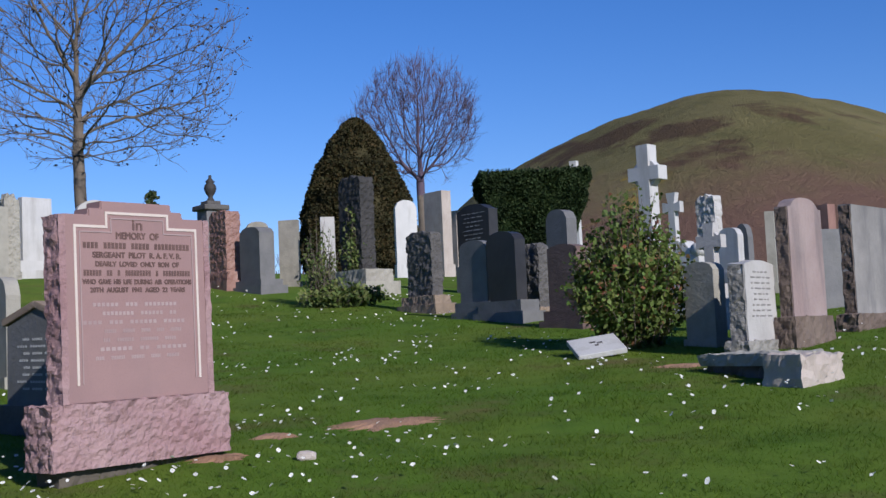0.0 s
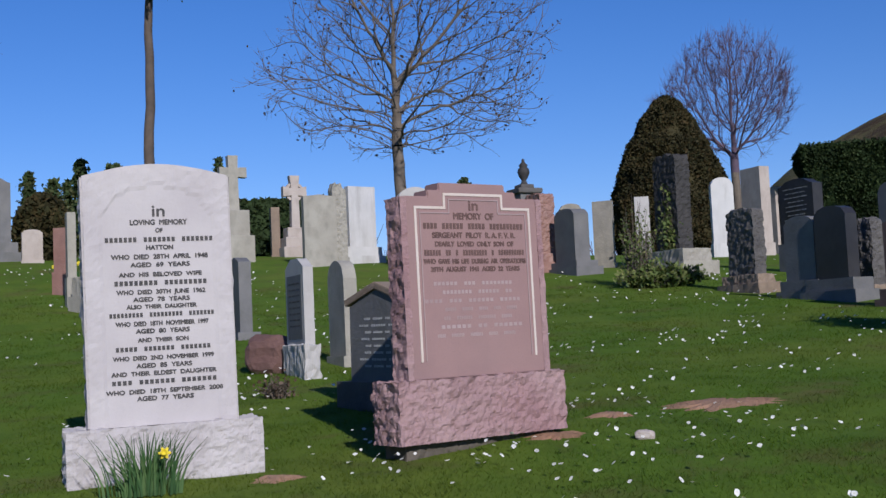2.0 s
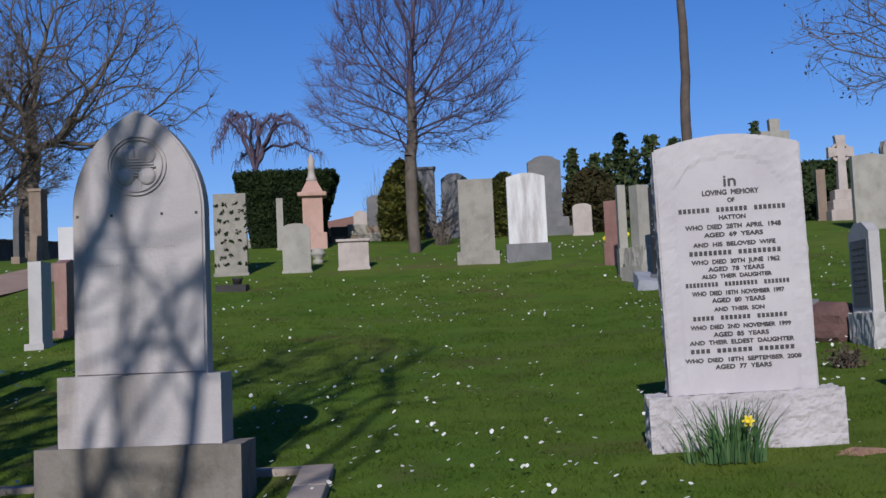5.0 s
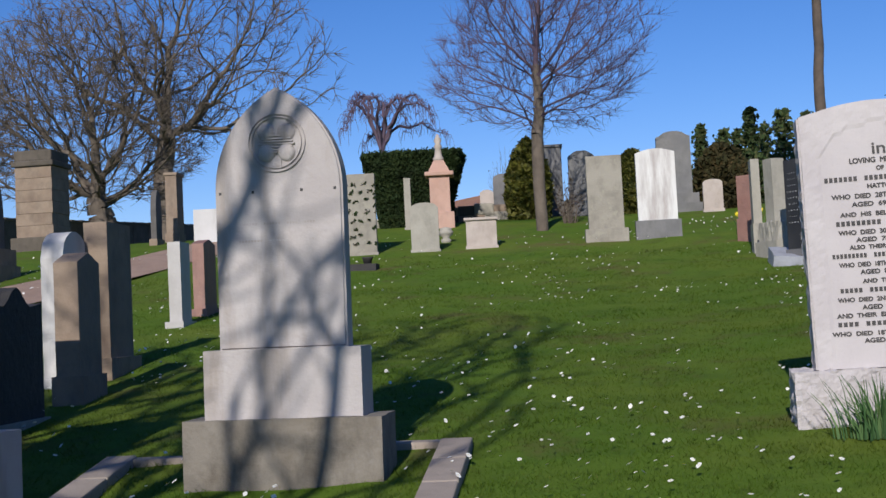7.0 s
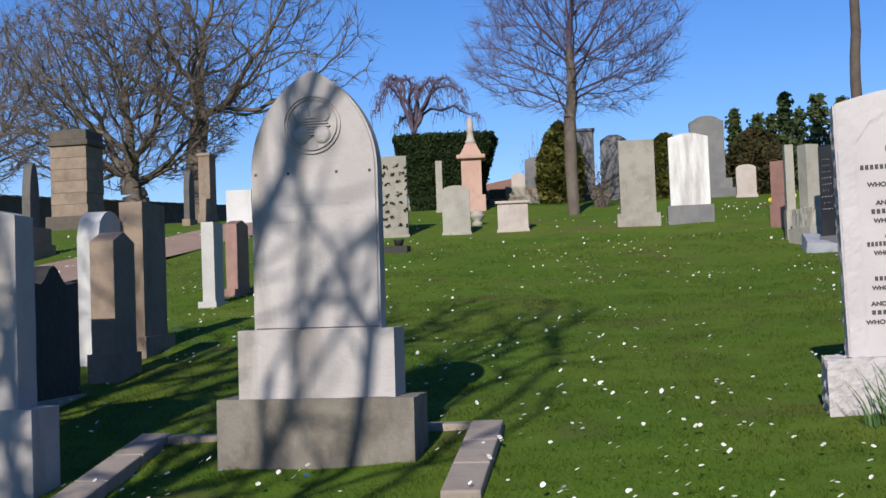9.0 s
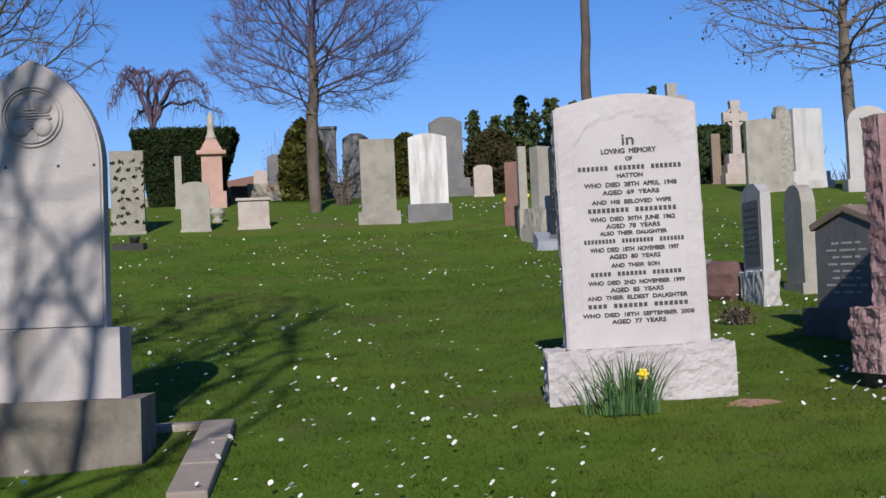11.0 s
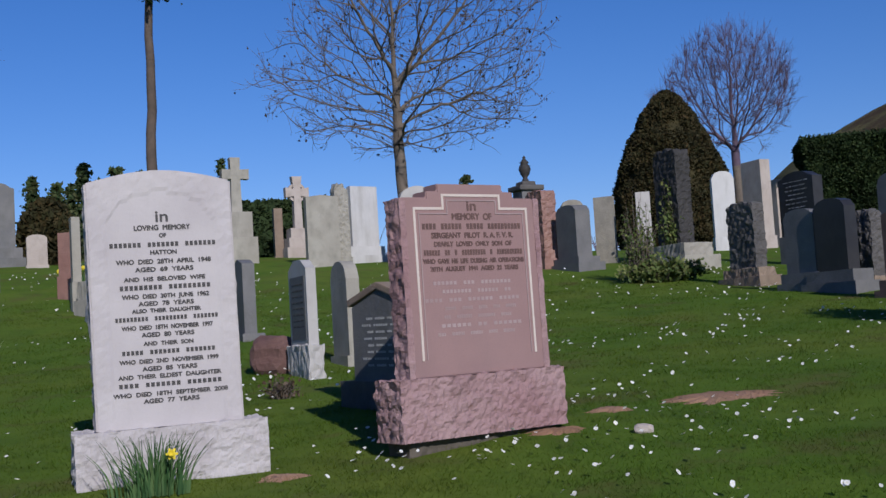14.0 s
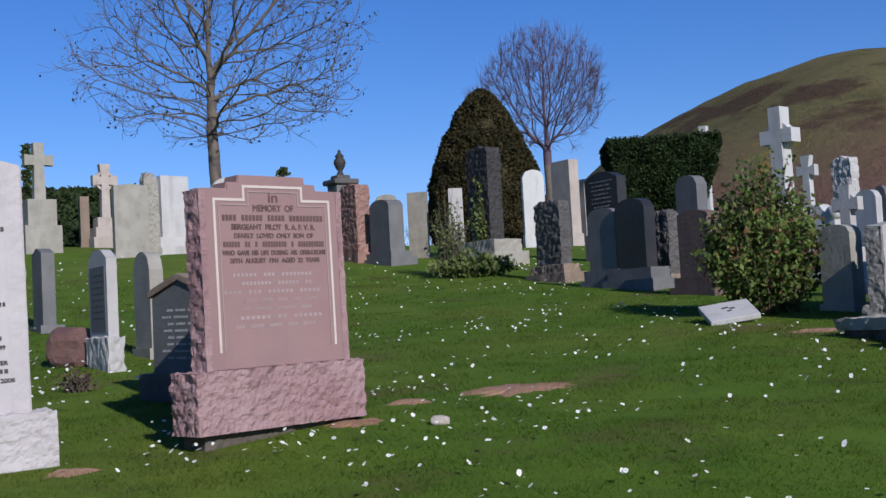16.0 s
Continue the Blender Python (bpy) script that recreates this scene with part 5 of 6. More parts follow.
def cottage(x, y, yaw, w, d, eave, ridge, label, roof):
    """A house low beyond the brow of the hill; eave and ridge are heights over the graveyard's datum."""
    z = height(x, y)
    e = thing("house", pose(x, y, z, 0, 0, yaw), label, "house")
    a, b = eave - z, ridge - z
    bm = bmesh.new()
    pts = [(-w / 2, -0.5), (w / 2, -0.5), (w / 2, a), (0, b - 0.12), (-w / 2, a)]
    f = [bm.verts.new((px, -d / 2, pz)) for px, pz in pts]
    k = [bm.verts.new((px, d / 2, pz)) for px, pz in pts]
    bm.faces.new(f)
    bm.faces.new(k[::-1])
    for i in range(5):
        j = (i + 1) % 5
        bm.faces.new([f[j], f[i], k[i], k[j]])
    bmesh.ops.recalc_face_normals(bm, faces=bm.faces)
    part("wall", bm, "render_white", e, "white rendered gable wall")
    L = math.hypot(w / 2, b - a) + 0.25
    for sx in (-1, 1):
        ob = part("roof", block(L, d + 0.5, 0.12, 0, 0, 0, 0.01), roof, e, "tiled roof slope")
        ob.matrix_local = pose(sx * w / 4, 0, (a + b) / 2 - 0.06, 0, sx * math.degrees(math.atan2(b - a, w / 2)), 0)
    part("chimney", block(0.6, 0.5, 0.7, 0, d / 2 - 0.4, b - 0.35, 0.02), "sand_brown", e)


cottage(-37.3, 37.0, 75, 4.4, 7.0, 5.95, 6.85, "white house with a brown roof beyond the brow", "roof_tile")


# an unseen stone added beside the near row, so that its shadow falls over its neighbours
headstone(-7.07, 1.41, 38, 0.95, 1.5, 0.2, "arch_low", "tablet_gothic", 0.35, 1.2, "broad pale headstone added out of view to shade its neighbours")


# ---- trees ----
def grown_tree(x, y, h, clear, trunk_r, env, seed, bark, label, points=900, step=0.25, twig=0.008, leader=0.5, up=0.1, wander=0.12, shift=(0, 0), smooth=2, sprays=4, spray_len=0.5, droop=0.0, leaf=None, leaf_n=0, lean=(0, 0), bole=None):
    """A leafless tree whose branches grow towards free room in its crown. env: (height, reach) of the crown from its foot up."""
    rng = np.random.default_rng(seed)
    e = thing("tree", Matrix.Translation((x, y, height(x, y))), label, "tree")
    hs, rs = np.array([p[0] for p in env]), np.array([p[1] for p in env])
    zz = rng.uniform(hs[0], hs[-1], points * 8)
    rr = np.interp(zz, hs, rs)
    zz = zz[rng.random(points * 8) < (rr / rs.max()) ** 2][:points]
    rr = np.interp(zz, hs, rs) * rng.random(len(zz)) ** 0.42
    aa = rng.uniform(0, 2 * np.pi, len(zz))
    rr *= 1 + 0.14 * np.sin(aa * 3 + zz * 1.3 + seed)
    goal = np.stack([rr * np.cos(aa) + shift[0], rr * np.sin(aa) + shift[1], zz], 1)
    pos, way, par = [], [], []
    n_trunk = max(3, int((clear + 0.2) / step))
    tip = np.array([0.0, 0.0, -0.2])
    d = np.array([lean[0], lean[1], 1.0])
    d /= np.linalg.norm(d)
    n_lead = int(leader * (h - clear) / step)
    for k in range(n_trunk + n_lead):
        pos.append(tip.copy())
        way.append(d.copy())
        par.append(k - 1)
        d = d + rng.normal(0, wander * 0.25, 3) + np.array([lean[0] - d[0], lean[1] - d[1], 0]) * 0.1
        d /= np.linalg.norm(d)
        tip = tip + d * ((clear + 0.2) / n_trunk if k < n_trunk else step)
    spine = n_trunk + n_lead
    far = np.full(len(goal), 1e9)
    own = np.zeros(len(goal), int)
    alive = np.ones(len(goal), bool)
    fresh = list(range(n_trunk - 1, spine))
    grown = collections.Counter()
    for _ in range(130):
        for i in fresh:
            q = np.linalg.norm(goal - pos[i], axis=1)
            m = q < far
            far[m], own[m] = q[m], i
        alive &= far > step * 1.7
        if not fresh or not alive.any():
            break
        pull = collections.defaultdict(list)
        for g in np.nonzero(alive)[0].tolist():
            pull[own[g]].append(g)
        fresh = []
        for i, gs in pull.items():
            if grown[i] >= 3:
                continue
            grown[i] += 1
            v = goal[gs] - pos[i]
            v = (v / np.linalg.norm(v, axis=1)[:, None]).mean(0)
            v = v / (np.linalg.norm(v) + 1e-6) + way[i] * 0.7 + rng.normal(0, wander, 3) + np.array([0, 0, up])
            v /= np.linalg.norm(v)
            pos.append(pos[i] + v * step * rng.uniform(0.8, 1.15))
            way.append(v)
            par.append(i)
            fresh.append(len(pos) - 1)
    P, par = np.array(pos), np.array(par)
    n = len(P)
    kids = [[] for _ in range(n)]
    for i in range(1, n):
        kids[par[i]].append(i)
    for _ in range(smooth):
        Q = P.copy()
        for i in range(n_trunk, n):
            if kids[i]:
                Q[i] = P[i] * 0.5 + P[par[i]] * 0.25 + P[kids[i]].mean(0) * 0.25
        P = Q
    ends = sum(1 for c in kids if not c)
    ex = math.log(max(3, ends)) / math.log(trunk_r / twig)
    R = np.zeros(n)
    for i in range(n - 1, -1, -1):
        R[i] = twig if not kids[i] else sum(R[c] ** ex for c in kids[i]) ** (1 / ex)
    root = np.zeros(n, int)
    for i in range(1, n):
        root[i] = 0 if i < spine else (i if par[i] < spine else root[par[i]])
    limb, fine = collections.defaultdict(list), []
    for i in range(1, n):
        seg = (Vector(P[par[i]]), Vector(P[i]), min(R[par[i]], R[i] * 1.35), R[i])
        if i < n_trunk:
            limb["trunk"].append((seg[0], seg[1], R[par[i]] * (1.25 if i == 1 else 1), R[i]))
        elif i < spine:
            limb["leader"].append(seg)
        elif R[i] > trunk_r * 0.14 and R[root[i]] > trunk_r * 0.22:
            limb[int(root[i])].append(seg)
        else:
            fine.append(seg)
    for key, sg in limb.items():
        part(key if isinstance(key, str) else "limb", tubes(sg, 10 if key == "trunk" else 7), (bole or bark) if isinstance(key, str) else bark, e)
    tips = []
    for i in range(spine, n):
        if R[i] > twig * 2.2 or not sprays:
            continue
        for _ in range(sprays if not kids[i] else max(1, sprays // 3)):
            L = spray_len * rng.uniform(0.5, 1.25)
            v = way[i] + rng.normal(0, 0.45, 3) + np.array([0, 0, up * 1.5])
            v /= np.linalg.norm(v)
            a = P[i]
            b = a + v * L * 0.5
            c = b + (v + rng.normal(0, 0.2, 3) + np.array([0, 0, 0.15 - droop])) * L * 0.5
            fine += [(Vector(a), Vector(b), twig * 0.8, twig * 0.6), (Vector(b), Vector(c), twig * 0.6, twig * 0.35)]
            tips.append(c)
    tagged(part("crown", tubes(fine, 3), bark, e), kind="stuff")
    if leaf:
        pick = np.array(tips)[rng.integers(0, len(tips), leaf_n)] + rng.normal(0, 0.04, (leaf_n, 3))
        tagged(part("leaf_litter", leaves(pick, 0.055, seed), leaf, e, "sparse dead leaves and seed clusters"), kind="stuff")
    return e


grown_tree(-9.12, 30.0, 10.4, 2.7, 0.15, [(2.7, 2.0), (3.3, 3.2), (4.4, 3.75), (6.0, 3.6), (8.0, 2.9), (9.6, 1.6), (10.4, 0.4)], 11, "bark_grey", "bare spreading tree with sparse dry leaves behind the headstones", 2600, 0.22, 0.0085, 0.3, 0.24, 0.09, (0.25, 0.2), 3, 3, 0.5, 0.0, "dry_leaf", 1500)
grown_tree(-1.0, 42.5, 7.9, 3.1, 0.15, [(3.6, 0.8), (4.4, 1.9), (5.5, 2.4), (6.8, 2.0), (7.5, 1.2), (7.9, 0.3)], 29, "bark_purple", "bare round-crowned tree with fine purplish twigs beyond the clipped yew", 2400, 0.17, 0.0075, 0.05, 0.3, 0.07, (0, 0), 3, 8, 0.5, bole="bark_grey")
grown_tree(-17.05, 19.05, 8.0, 1.9, 0.13, [(2.1, 1.2), (2.8, 2.1), (3.9, 2.3), (5.3, 1.95), (6.9, 1.3), (8.3, 0.3)], 37, "bark_purple", "bare tree with dense purple twigs beside the back-row headstones", 4200, 0.15, 0.005, 0.3, 0.36, 0.08, (0.15, 0.15), 3, 8, 0.45, 0.12, bole="bark_grey")
grown_tree(-39.7, 21.4, 9.0, 1.9, 0.46, [(2.0, 2.6), (3.2, 4.6), (5.5, 4.9), (7.4, 4.0), (8.4, 2.6), (9.0, 0.8)], 41, "bark_grey", "large old bare tree with gnarled limbs beyond the boundary wall", 5200, 0.22, 0.0115, 0.1, 0.02, 0.28, (-0.5, -0.7), 1, 8, 0.5)
grown_tree(-38.4, 22.9, 12.2, 3.5, 0.36, [(4.2, 2.6), (5.4, 5.2), (8.0, 5.4), (10.5, 3.6), (12.2, 1.0)], 47, "bark_grey", "tall bare tree with twisted branches beyond the boundary wall", 1500, 0.3, 0.013, 0.2, 0.05, 0.34, (0.3, 0.4), 1, 6, 0.6)
grown_tree(-45.9, 17.9, 9.2, 2.6, 0.36, [(2.4, 1.8), (4.0, 3.4), (6.5, 3.6), (8.3, 2.4), (9.2, 0.6)], 53, "bark_grey", "bare tree in the row beyond the boundary wall", 2800, 0.24, 0.012, 0.2, 0.06, 0.24, (-0.3, -0.4), 1, 6, 0.55)


def weeping_tree(x, y, h, reach, label):
    """Gnarled limbs that rise from a short bole, arch over and hang in thin curtains."""
    rng = random.Random(61)
    e = thing("weeping_tree", Matrix.Translation((x, y, height(x, y))), label, "tree")
    bole = 2.75
    part("trunk", tubes([(Vector((0, 0, -0.2)), Vector((0.05, 0.0, bole * 0.5)), 0.15, 0.12), (Vector((0.05, 0, bole * 0.5)), Vector((0.0, 0.05, bole)), 0.12, 0.10)], 9), "bark_purple", e)
    fine = []
    for k in range(11):
        a = k * 2.4 + rng.uniform(-0.3, 0.3)
        # the crown reaches farther over one side
        L = reach * (0.8 + 0.28 * math.cos(a - 0.85)) * rng.uniform(0.75, 1.0)
        up = (h - bole) * rng.choice((rng.uniform(0.35, 0.6), rng.uniform(0.8, 1.0), rng.uniform(0.8, 1.0)))
        nodes, wob = [], Vector((0, 0, 0))
        for s in range(15):
            t = s / 14
            wob = wob * 0.75 + Vector((rng.gauss(0, 0.06), rng.gauss(0, 0.06), rng.gauss(0, 0.06)))
            r = L * t ** 1.15
            z = bole + up * math.sin(t * 0.84 * math.pi)
            nodes.append(Vector((r * math.cos(a), r * math.sin(a), z)) + wob * min(1.0, s / 3))
        rad = [0.055 * (1 - s / 14) + 0.010 for s in range(15)]
        part("limb", tubes([(nodes[s], nodes[s + 1], rad[s], rad[s + 1]) for s in range(14)], 6), "bark_purple", e)
        for s in range(5, 15):
            for _ in range(5):
                p = nodes[s]
                b = a + rng.gauss(0, 1.1)
                out, drop = rng.uniform(0.08, 0.34), rng.uniform(0.1, 0.55) * (0.35 + 0.05 * s)
                m = p + Vector((math.cos(b) * out * 0.6, math.sin(b) * out * 0.6, rng.uniform(0.0, 0.16)))
                q = p + Vector((math.cos(b) * out, math.sin(b) * out, -drop * 0.4))
                w = q + Vector((rng.gauss(0, 0.05), rng.gauss(0, 0.05), -drop * 0.6))
                fine += [(p, m, 0.009, 0.008), (m, q, 0.008, 0.006), (q, w, 0.006, 0.004)]
    tagged(part("crown", tubes(fine, 3), "bark_purple", e), kind="stuff")


weeping_tree(-30.3, 26.3, 4.65, 2.8, "small weeping tree with arching bare branches behind a hedge")
# stand unseen behind the camera; their branches throw the shadows on the pointed headstone and the grass beside it
grown_tree(-1.5, -4.0, 10.6, 2.2, 0.085, [(2.6, 0.7), (4.4, 1.0), (6.0, 1.5), (8.0, 1.7), (9.8, 1.5), (10.6, 0.7)], 73, "bark_grey", "bare tree whose branch shadows fall across the pointed headstone", 1500, 0.24, 0.019, 0.0, 0.1, 0.3, (0.6, 0.4), 1, 1, 0.4)
# this second tree is added to deepen the shade over the left stones
grown_tree(-2.75, -4.6, 9.4, 2.4, 0.26, [(2.6, 1.6), (4.0, 2.2), (6.0, 2.4), (8.0, 2.0), (9.4, 0.8)], 77, "bark_grey", "unseen bare tree added so that its shadows darken the grass by the old stones", 1500, 0.26, 0.022, 0.5, 0.1, 0.2, (0, 0), 1, 2, 0.5)


def tall_pine(x, y, h, r, label):
    rng = random.Random(8)
    z0 = height(x, y)
    e = thing("pine_tree", Matrix.Translation((x, y, z0)), label, "tree")
    segs, p = [], Vector((0, 0, -0.2))
    n = 14
    for k in range(n):
        q = Vector((rng.gauss(0, 0.03) + 0.02 * k, rng.gauss(0, 0.03), -0.2 + (h + 0.2) * (k + 1) / n))
        segs.append((p, q, r * (1 - 0.45 * k / n), r * (1 - 0.45 * (k + 1) / n)))
        p = q
    part("trunk", tubes(segs, 10), "bark_pine", e)
    br, pts = [], []
    for k in range(26):
        zb = h * rng.uniform(0.81, 1.0)
        a = rng.uniform(0, 6.28)
        L = rng.uniform(0.8, 2.2)
        end = Vector((math.cos(a) * L, math.sin(a) * L, zb + rng.uniform(-0.35, 0.3)))
        br.append((Vector((0.02 * n * zb / h, 0, zb)), end, 0.05, 0.02))
        for _ in range(160):
            t = rng.uniform(0.45, 1.1)
            pts.append(tuple(Vector((0, 0, zb)).lerp(end, t) + Vector((rng.gauss(0, 0.28), rng.gauss(0, 0.28), rng.gauss(0, 0.12)))))
    part("branches", tubes(br, 5), "bark_pine", e)
    tagged(part("needles", leaves(pts, 0.10, 3, long=2.2), "pine_leaf", e), kind="stuff")


tall_pine(-22.85, 41.7, 13.2, 0.24, "tall pine with a long bare trunk and needles high up")


def clipped(name, x, y, yaw, shape_pts, label, mat, n, size, seed, core, cat="shrub", depth=1.0, square=False):
    """A clipped evergreen: a dark inner body and thousands of small leaves over it. shape_pts: (height, half width) from the foot up."""
    rng = np.random.default_rng(seed)
    e = thing(name, pose(x, y, height(x, y), 0, 0, yaw), label, cat)
    hs = np.array([p[0] for p in shape_pts])
    rs = np.array([p[1] for p in shape_pts])
    h = rng.uniform(hs[0], hs[-1], n * 2)
    keep = rng.uniform(0, rs.max(), n * 2) < np.interp(h, hs, rs) + 0.05
    h = h[keep][:n]
    a = rng.uniform(0, 2 * np.pi, len(h))
    r = np.interp(h, hs, rs)
    ca, sa = np.cos(a), np.sin(a)
    if square:
        k = 1 / np.maximum(np.abs(ca), np.abs(sa)) ** 0.75
        ca, sa = ca * k, sa * k
    lump = np.array([noise.noise(Vector((c * 2.2 * rr, s * 2.2 * rr, z * 2.2)) + Vector((seed, 0, 0))) for c, s, rr, z in zip(ca, sa, r, h)])
    rr = r * (1 + 0.10 * lump) + rng.normal(0, 0.025, len(h))
    pts = np.stack([rr * ca, rr * sa * depth, h], 1)
    nor = np.stack([ca, sa, np.full(len(h), 0.4)], 1)
    if square:
        m = n // 4
        tx = rng.uniform(-1, 1, (m, 2)) * rs[-1]
        top = np.stack([tx[:, 0], tx[:, 1] * depth, hs[-1] + 0.04 * rng.normal(size=m)], 1)
        pts = np.concatenate([pts, top])
        nor = np.concatenate([nor, np.tile([0, 0, 1.0], (m, 1))])
    tagged(part("foliage", leaves(pts, size, seed, nor, 1.8), mat, e), kind="stuff")
    verts, faces = [], []
    na = 28
    for hh, r0 in shape_pts:
        for k in range(na):
            t = 2 * math.pi * k / na
            c, s = math.cos(t), math.sin(t)
            if square:
                q = 1 / max(abs(c), abs(s)) ** 0.75
                c, s = c * q, s * q
            rad = max(0.01, r0 * 0.96 - 0.02) * (1 + 0.08 * noise.noise(Vector((c * 2, s * 2, hh * 2))))
            verts.append((rad * c, rad * s * depth, hh))
    for i in range(len(shape_pts) - 1):
        for k in range(na):
            k2 = (k + 1) % na
            faces.append((i * na + k, i * na + k2, (i + 1) * na + k2, (i + 1) * na + k))
    faces.append(tuple(range((len(shape_pts) - 1) * na, len(shape_pts) * na)))
    part("body", raw("body", verts, faces, True), core, e)
    return e


clipped("yew_tree", -2.65, 34.9, 0, [(-0.2, 1.55), (0.6, 1.72), (1.5, 1.62), (2.4, 1.42), (3.2, 1.08), (3.85, 0.74), (4.4, 0.36), (4.6, 0.06)], "large egg-shaped yew with browning tips", "yew_leaf", 46000, 0.055, 5, "yew_leaf", "tree")
clipped("topiary_hedge", 2.1, 30.0, 0, [(-0.2, 0.62), (0.6, 0.82), (1.2, 1.04), (1.9, 1.28), (2.35, 1.38), (2.44, 1.34)], "dark green clipped yew block wider at the top", "hedge_leaf", 40000, 0.045, 6, "hedge_leaf", depth=0.8, square=True)
clipped("topiary_hedge", -22.2, 20.2, 45, [(-0.2, 0.76), (0.5, 0.9), (1.0, 1.04), (1.5, 1.19), (1.72, 1.22)], "dark green clipped yew hedge with a flat top", "hedge_leaf", 34000, 0.045, 7, "hedge_leaf", depth=0.7, square=True)
clipped("hedge", -13.2, 30.0, 20, [(-0.2, 2.2), (0.5, 2.2), (1.35, 2.15), (1.42, 2.1)], "low dark clipped hedge behind the crosses", "hedge_leaf", 8000, 0.09, 9, "hedge_leaf", depth=0.25, square=True)
clipped("golden_shrub", -20.3, 22.3, 0, [(-0.1, 0.42), (0.6, 0.56), (1.2, 0.47), (1.7, 0.3), (2.0, 0.05)], "yellow-green evergreen shrub beside the bare tree", "gold_leaf", 3500, 0.09, 10, "gold_leaf")
clipped("golden_shrub", -16.2, 24.6, 0, [(-0.1, 0.5), (0.6, 0.66), (1.1, 0.55), (1.45, 0.25), (1.55, 0.05)], "olive green evergreen shrub behind the headstones", "yew_leaf", 3000, 0.09, 12, "yew_leaf")


clipped("golden_shrub", -17.9, 23.4, 0, [(-0.1, 0.3), (0.5, 0.45), (1.0, 0.43), (1.35, 0.28), (1.55, 0.05)], "yellow-green evergreen shrub behind a lichened headstone", "gold_leaf", 3500, 0.07, 14, "gold_leaf")


def conifer(x, y, h, r, seed, label):
    """An open-grown pine: whorls of boughs, each with its own tufts, uneven in reach."""
    rng = random.Random(seed)
    e = thing("conifer", Matrix.Translation((x, y, height(x, y))), label, "tree", "conifers at the skyline")
    part("trunk", tubes([(Vector((0, 0, -0.2)), Vector((0, 0, h * 0.95)), 0.16, 0.03)], 7), "bark_pine", e)
    pts, segs = [], []
    n = 46
    for k in range(n):
        f = (k + rng.random()) / n
        z = h * (0.12 + 0.86 * f)
        reach = r * (0.15 + 0.85 * (1 - f) ** 0.8) * rng.uniform(0.55, 1.1)
        a = k * 2.4 + rng.uniform(-0.5, 0.5)
        end = Vector((reach * math.cos(a), reach * math.sin(a), z + reach * rng.uniform(-0.12, 0.35)))
        segs.append((Vector((0, 0, z)), end, 0.035, 0.015))
        for c in range(3):
            mid = Vector((0, 0, z)).lerp(end, (0.45, 0.75, 1.0)[c])
            sz = reach * rng.uniform(0.16, 0.3) + 0.07
            for _ in range(15):
                pts.append((mid.x + rng.gauss(0, sz), mid.y + rng.gauss(0, sz), mid.z + rng.gauss(0, sz * 0.55)))
    tagged(part("boughs", tubes(segs, 4), "bark_pine", e), kind="stuff")
    tagged(part("needles", leaves(pts, 0.15, seed, None, 1.9), "pine_leaf", e), kind="stuff")


conifer(-34.7, 51.4, 6.0, 0.65, 3, "dark green conifer standing far off at the skyline")
conifer(-35.9, 55.4, 6.3, 1.04, 4, "dark green conifer standing far off at the skyline")
conifer(-31.6, 51.1, 6.4, 0.78, 5, "dark green conifer standing far off at the skyline")
conifer(-32.3, 55.3, 6.8, 1.17, 6, "dark green conifer standing far off at the skyline")
conifer(-34.2, 61.1, 7.5, 0.91, 7, "dark green conifer standing far off at the skyline")
conifer(-32.3, 67.7, 9.0, 0.65, 8, "dark green conifer standing far off at the skyline")
conifer(-19.3, 77.6, 8.2, 1.17, 9, "dark green conifer standing far off at the skyline")
conifer(-38.5, 60.9, 7.1, 0.91, 10, "dark green conifer standing far off at the skyline")
conifer(-35.2, 58.3, 6.7, 0.91, 11, "dark green conifer standing far off at the skyline")


def leafy_bush(name, x, y, rx, ry, h, n_stem, n_leaf, size, mat, label, seed, open_top=0.3):
    """A shrub of many upright stems with small leaves along them."""
    rng = random.Random(seed)
    e = thing(name, Matrix.Translation((x, y, height(x, y))), label, "shrub")
    segs, pts = [], []
    for _ in range(n_stem):
        a, q = rng.uniform(0, 6.28), math.sqrt(rng.random())
        bx, by = rx * 0.35 * q * math.cos(a), ry * 0.35 * q * math.sin(a)
        hh = h * (1 - 0.52 * q * q) * rng.choice((rng.uniform(0.5, 0.9), rng.uniform(0.75, 1.1)))
        ex, ey = rx * q * math.cos(a) * rng.uniform(0.8, 1.1), ry * q * math.sin(a) * rng.uniform(0.8, 1.1)
        prev = Vector((bx, by, -0.05))
        for k in range(4):
            t = (k + 1) / 4
            cur = Vector((bx + (ex - bx) * t, by + (ey - by) * t, hh * t ** 0.85)) + Vector((rng.gauss(0, 0.02), rng.gauss(0, 0.02), 0))
            segs.append((prev, cur, 0.007 * (1.2 - t * 0.7), 0.007 * (1.0 - t * 0.7)))
            prev2, prev = prev, cur
            for _ in range(max(1, int(n_leaf / n_stem / 4))):
                f = rng.random()
                if t < 0.4 and rng.random() < open_top:
                    continue
                p = prev2.lerp(cur, f)
                pts.append((p.x + rng.gauss(0, 0.042), p.y + rng.gauss(0, 0.042), max(0.01, p.z + rng.gauss(0, 0.04))))
    tagged(part("woody_growth", tubes(segs, 4), "bark_grey", e), kind="stuff")
    tagged(part("leaves", leaves(pts, size, seed, None, 1.5), mat, e), kind="stuff")
    return e


leafy_bush("rose_bush", 1.84, 11.95, 0.66, 0.5, 1.5, 260, 19000, 0.036, "bush_leaf", "leafy green shrub with reddish shoots beside the headstones", 3)
